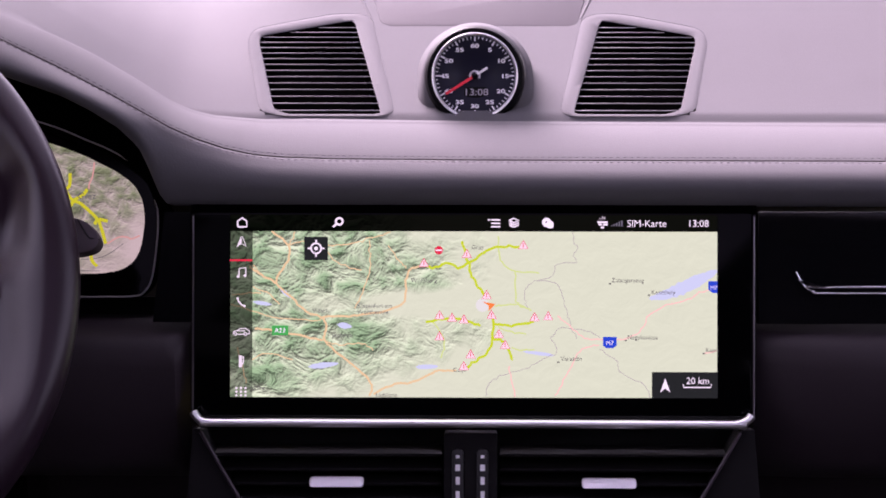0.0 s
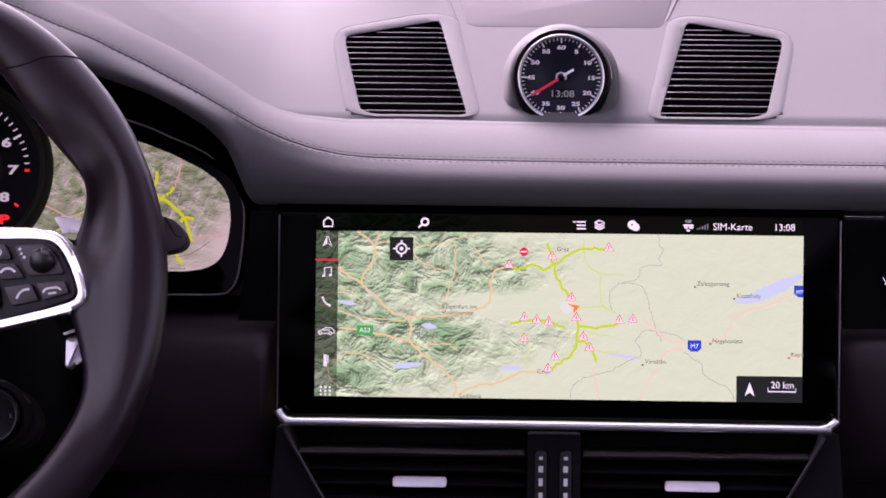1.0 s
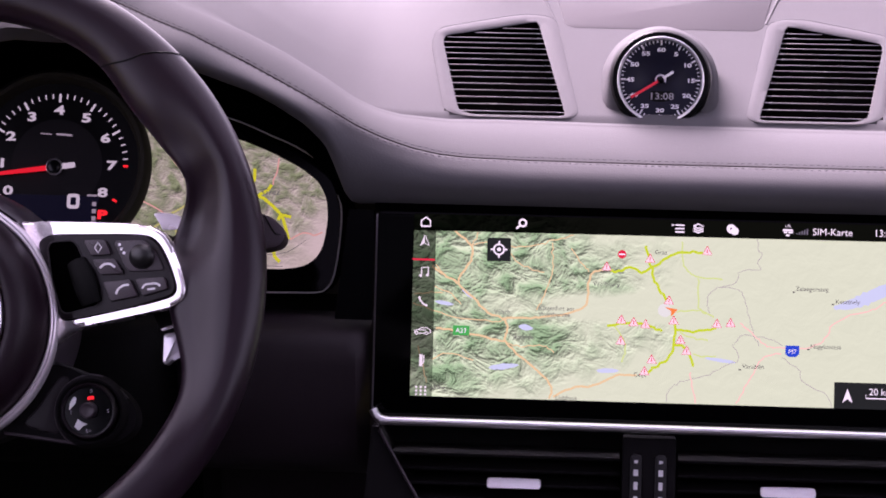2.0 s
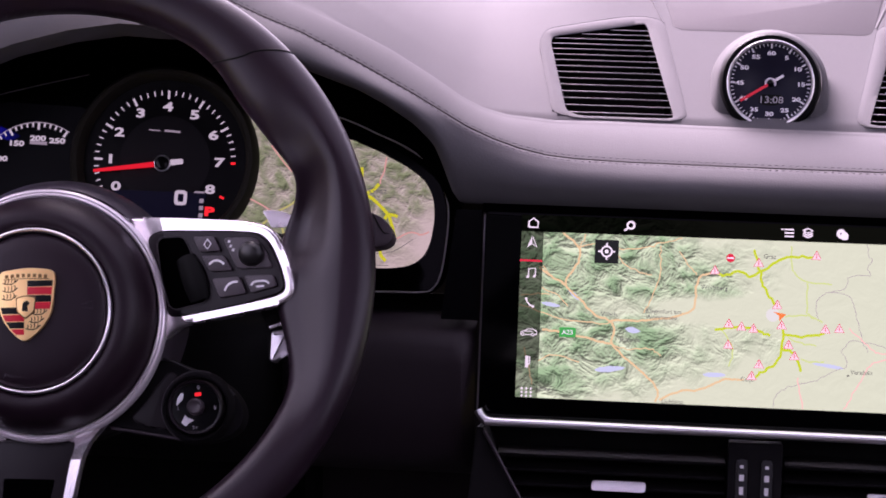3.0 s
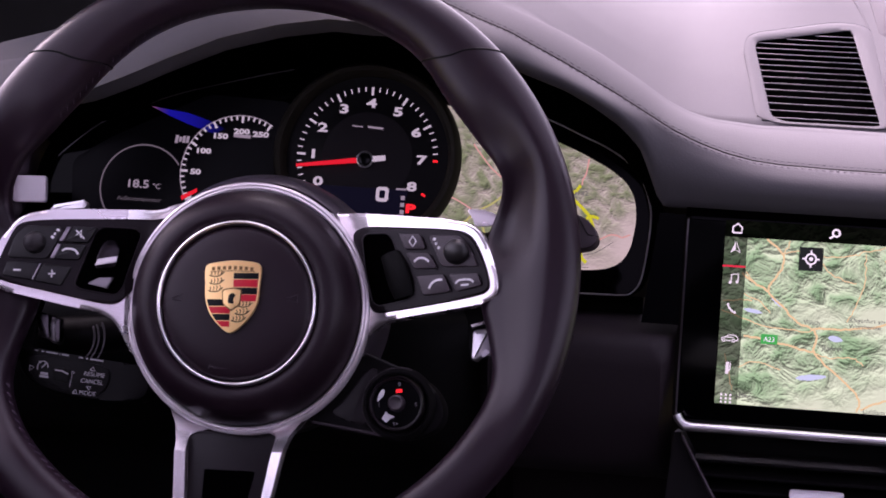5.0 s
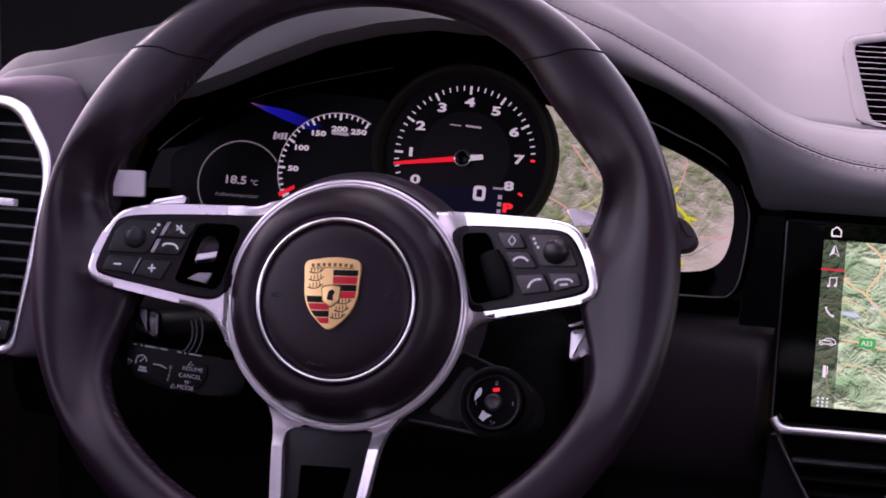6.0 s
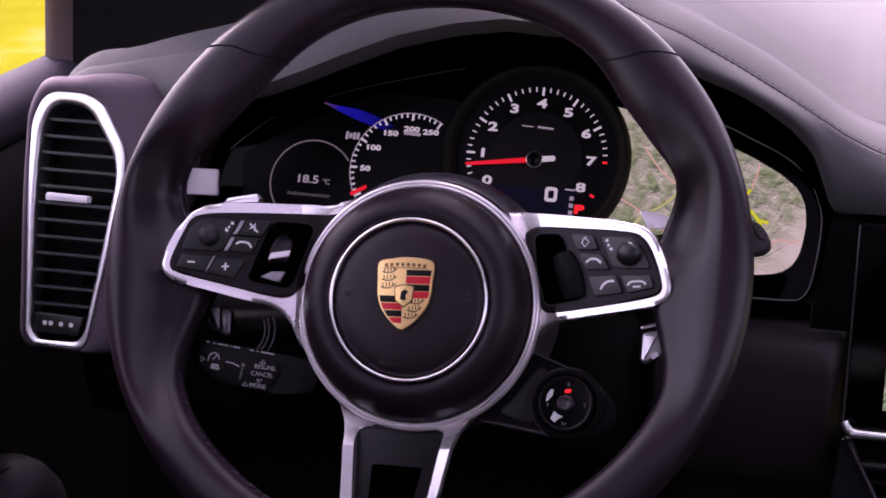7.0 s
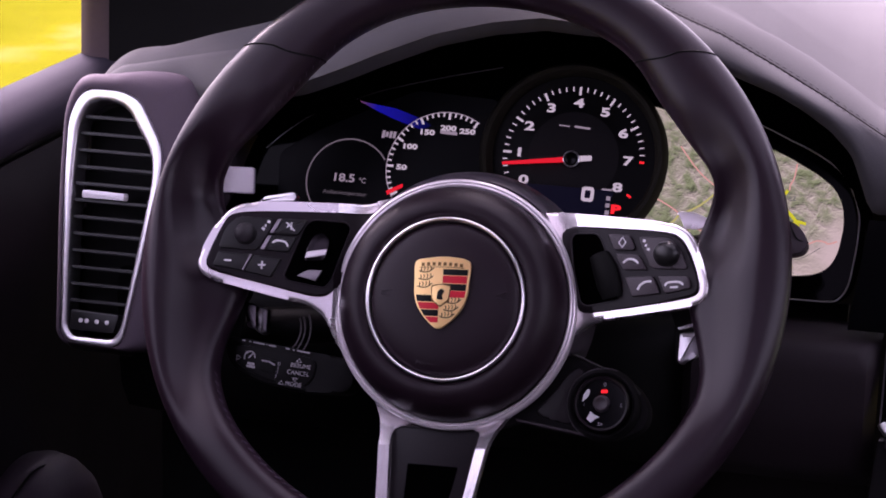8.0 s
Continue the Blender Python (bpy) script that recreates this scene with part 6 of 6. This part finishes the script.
for text, u, v in (("0", 92.6, -46.4), ("S", 102.4, -58.0), ("S+", 91.0, -69.2), ("I", 81, -58.4)):
    words("letter", text, 2.3, u, v, -30.0, PRINT_DIM, knob)

# ---- steering column, stalks ----
column = thing("steering_column", WF, "black plastic steering column shroud", "steering column")
lathe("shroud", [(52, -40), (58, -60), (62, -110), (64, -190)], (0, -8), PLASTIC, column, n=48)
STALK = material("stalk_black", (0.0018, 0.0014, 0.0017), 0.45, spec=0.1)
stalk = thing("cruise_control_stalk", WF, "black cruise control stalk with white symbols", "stalk")
slab("body", soften([(-137, -27.6), (-128, -27.4), (-104, -31.6), (-80, -35.2), (-58, -38), (-56, -58), (-78, -58.6), (-98.5, -57.6), (-121.6, -51.6), (-131.4, -45.4), (-136, -38)][::-1], 2), -56, -33.4, STALK, stalk, 2.4)
slab("switch_plate", soften([(-130, -31.6), (-104, -34.9), (-80, -38.2), (-79.6, -47.6), (-84.4, -55.6), (-98, -54.2), (-113, -51.2), (-126.6, -45), (-130.6, -38.6)][::-1], 2), -36, -32.2, STALK, stalk, 0.6, "glossy black switch plate")
bm = bmesh.new()
for a, b in ((-126, -124), (-121.5, -120.5), (-119, -112), (-111, -110.4), (-109.4, -105), (-99, -96.4), (-94.5, -93.6), (-92, -84)):
    ribbon(bm, [(a, -29.4 - 0.145 * (a + 126)), (b, -29.4 - 0.145 * (b + 126))], 0.8, -33.0)
finish("printed_bar", bm, PRINT_DIM, stalk)
for text, u, v in (("RESUME", -88.8, -43.6), ("CANCEL", -90.2, -47.8), ("MODE", -92.6, -54.6)):
    words("writing", text, 2.6, u, v, -31.7, PRINT_DIM, stalk, turn=-6)
for i, ch in enumerate("DIST"):
    words("writing", ch, 1.9, -102.0 - 0.5 * i, -42.8 - 2.5 * i, -31.7, PRINT_DIM, stalk, turn=-6)


def stalk_mark(name, strokes, width=0.5):
    bm = bmesh.new()
    for st in strokes:
        ribbon(bm, st, width, -31.6)
    finish(name, bm, PRINT_DIM, stalk)


stalk_mark("up_mark", [[(-91.5, -41.0), (-88.5, -41.3), (-89.7, -39.0), (-91.5, -41.0)]])
stalk_mark("down_mark", [[(-93.1, -50.6), (-90.1, -50.9), (-91.9, -52.6), (-93.1, -50.6)]])
stalk_mark("mode_mark", [[(-101.6, -54.6), (-98.6, -54.9), (-100, -52.4), (-101.6, -54.6)]])
stalk_mark("gauge_mark", [smooth_line([(-123.5, -41, 0), (-123, -37.6, 0), (-120, -36, 0), (-117.6, -37.4, 0), (-117, -40, 0)], 4), [(-121, -40), (-118, -37)], [(-122.6, -36), (-121.6, -37.4)]], 0.7)
stalk_mark("car_mark", [[(-121.5, -43), (-117, -43.6)], [(-122, -44.6), (-116.6, -45.4)]], 1.4)
stalk_mark("play_mark", [[(-128.2, -38.4), (-125.8, -39.8), (-128.2, -41.8), (-128.2, -38.4)]], 0.5)
slab("rocker", rounded([(-114, -39.4), (-103, -41.0), (-104, -49), (-113.4, -47)], 1)[::-1], -34, -31.2, DEEP, stalk, 0.6)
tube("rocker_glint", [(-112.6, -41.2, -31.0), (-108, -41.8, -30.8), (-104.4, -43.6, -31.0)], 0.45, PRINT_DIM, stalk, sides=6)
blinker = thing("indicator_stalk", WF, "glossy black indicator stalk behind the wheel", "stalk")
tube("lever", smooth_line([(-30, -12, -84), (-80, -14, -78), (-120, -18, -74), (-140, -22, -72)], 5), lambda t: 10 + 4 * t, STALK, blinker, sides=16)
slab("switch_face", rounded([(-150.6, 1.0), (-145.2, -0.6), (-147.4, -27), (-151, -27)], 1.2)[::-1], -66, -58, BUTTON, blinker, 0.8, "grey edge of the stalk switch")
for r in (16.5, 19.0, 22.5):
    tube("collar", ring_points(-112, -20, r, -52, 66, 150, 16), 0.6, BUTTON, blinker, sides=6)
wiper = thing("wiper_stalk", WF, "black wiper stalk with a rounded grey end", "stalk")
tube("lever", smooth_line([(60, 20, -90), (120, 36, -78), (170, 42, -68), (186, 44, -64)], 5), lambda t: 8 + 2.5 * t, PLASTIC, wiper, sides=16)
slab("end_cap", rounded([(168, 34.5), (190, 35), (199, 36.5), (203, 41), (201, 48), (196, 53.5), (189, 56.5), (168, 57)], [1, 1, 3, 3, 3, 3, 2, 1]), -72, -54, BUTTON, wiper, 1.5, "rounded grey end cap")
tube("cap_groove", [(190.5, 55.5, -53.6), (195, 47, -53.4), (197, 44, -53.6), (203, 42.8, -55)], 0.4, DEEP, wiper, sides=6)

# ---- driver's side air vent ----
LF = plate(-0.66, -0.01, 1.015, 15)
pod = thing("dash_end_pod", LF, "grey leather end of the dashboard round the side vent", "dashboard end")
slab("body", rounded([(-32, -80), (24, -80), (40, 9), (-30, 9)], [10, 12, 4, 4]), -120, -33, PLASTIC, pod, 6.0, "black lower body of the dashboard end")
side_vent = thing("side_air_vent", LF, "tall black side air vent in a satin silver frame", "air vent")
LVO = [(-21.8, 84), (-29.9, 66), (-28.6, 21), (-22, -70.5), (-17, -77), (15, -78), (20, -72.5), (35.4, 30), (35, 50), (17, 79), (5, 84)]
vo = [tuple(p[:2]) for p in smooth_line([(*p, 0) for p in rounded(LVO, 20, 8)], 1, True)]
LVI = [(-15, 77), (-22.6, 62), (-23.4, 21), (-18.4, -66), (-13.5, -73), (13, -73), (17.6, -66), (29.6, 30), (27.5, 46), (10, 72), (1, 76.5)]
vi = [tuple(p[:2]) for p in smooth_line([(*p, 0) for p in rounded(LVI, 20, 8)], 1, True)]
bm = bmesh.new()
n = len(vo)
rows = []
for src, w, k in ((vi, -20, 0), (vi, 0.3, 0), (vi, 1.5, 0.1), (vi, 2.1, 0.28), (vi, 2.3, 0.6), (vi, 1.8, 0.9), (vo, 0.4, 0), (vo, -8, 0)):
    rows.append([bm.verts.new((p[0] + (q[0] - p[0]) * k, p[1] + (q[1] - p[1]) * k, w)) for p, q in zip(src, vo)])
for a, b in zip(rows, rows[1:]):
    for i in range(n):
        bm.faces.new((a[i], a[(i + 1) % n], b[(i + 1) % n], b[i]))
finish("frame", bm, SILVER, side_vent, "satin silver frame", 45)
slab("backing", vi, -32, -26, DEEP, side_vent, 0)
# leather wrapped round the vent, broad towards the wheel
bm = bmesh.new()
wraps = []
for k, w in ((0.0, -6.0), (0.0, 0.2), (0.12, 1.2), (0.4, 0.6), (0.7, -2.5), (0.92, -9.0), (1.0, -20.0), (1.02, -110.0)):
    row = []
    for u, v in vo:
        du = -6.0 * ease(0, -25, u) + 34.0 * ease(0, 30, u)
        dv = (11.0 + 13.0 * ease(-10, 30, u)) * ease(20, 84, v) - 2.0 * ease(-50, -75, v)
        row.append(bm.verts.new((u + du * k, v + dv * k, w)))
    wraps.append(row)
for a, b in zip(wraps, wraps[1:]):
    for i in range(n):
        bm.faces.new((a[i], a[(i + 1) % n], b[(i + 1) % n], b[i]))
finish("wrap", bm, DASH_END_TINTED, pod, "grey leather wrapped round the side vent", 70)
bm = bmesh.new()
shell = [[bm.verts.new((p[0] * k + 0.5, p[1] * (1 + (k - 1) * 0.5), w)) for p in vo] for k, w in ((1.0, -1.5), (1.06, -4), (1.12, -12), (1.16, -36))]
for a, b in zip(shell, shell[1:]):
    for i in range(n):
        bm.faces.new((a[i], a[(i + 1) % n], b[(i + 1) % n], b[i]))
finish("shell", bm, PLASTIC, side_vent, "black shell behind the frame")
for i in range(12):
    v = 66 - 10.6 * i
    span = inside_span(vi, v - 1)
    bm = bmesh.new()
    bmesh.ops.create_cube(bm, size=1)
    bmesh.ops.scale(bm, vec=(span[1] - span[0], 1.8, 12), verts=bm.verts)
    bmesh.ops.bevel(bm, geom=bm.edges[:], offset=0.6, segments=2, affect="EDGES")
    bmesh.ops.rotate(bm, matrix=Matrix.Rotation(radians(-3), 3, "X"), verts=bm.verts)
    bmesh.ops.translate(bm, vec=((span[0] + span[1]) / 2, v, -9), verts=bm.verts)
    finish("slat", bm, BUTTON_DARK, side_vent)
slab("tab", rounded([(-16, 14.6), (12.2, 14.6), (12.4, 19.5), (-16, 19.9)], 1.6), -6, 2.0, TAB, side_vent, 1.6, "satin silver tab")
slab("lower_wheel", rounded([(-17, -69), (12.5, -69), (15.5, -57), (-17, -56)], 2), -8, -1, BUTTON_DARK, side_vent, 0.8)
for u in (-9.8, -5.8, 1.0, 7.7):
    lathe("dot", [(0, -0.6), (1.4, -0.6), (1.6, -1.2)], (u, -62.6), PRINT, side_vent, n=14)
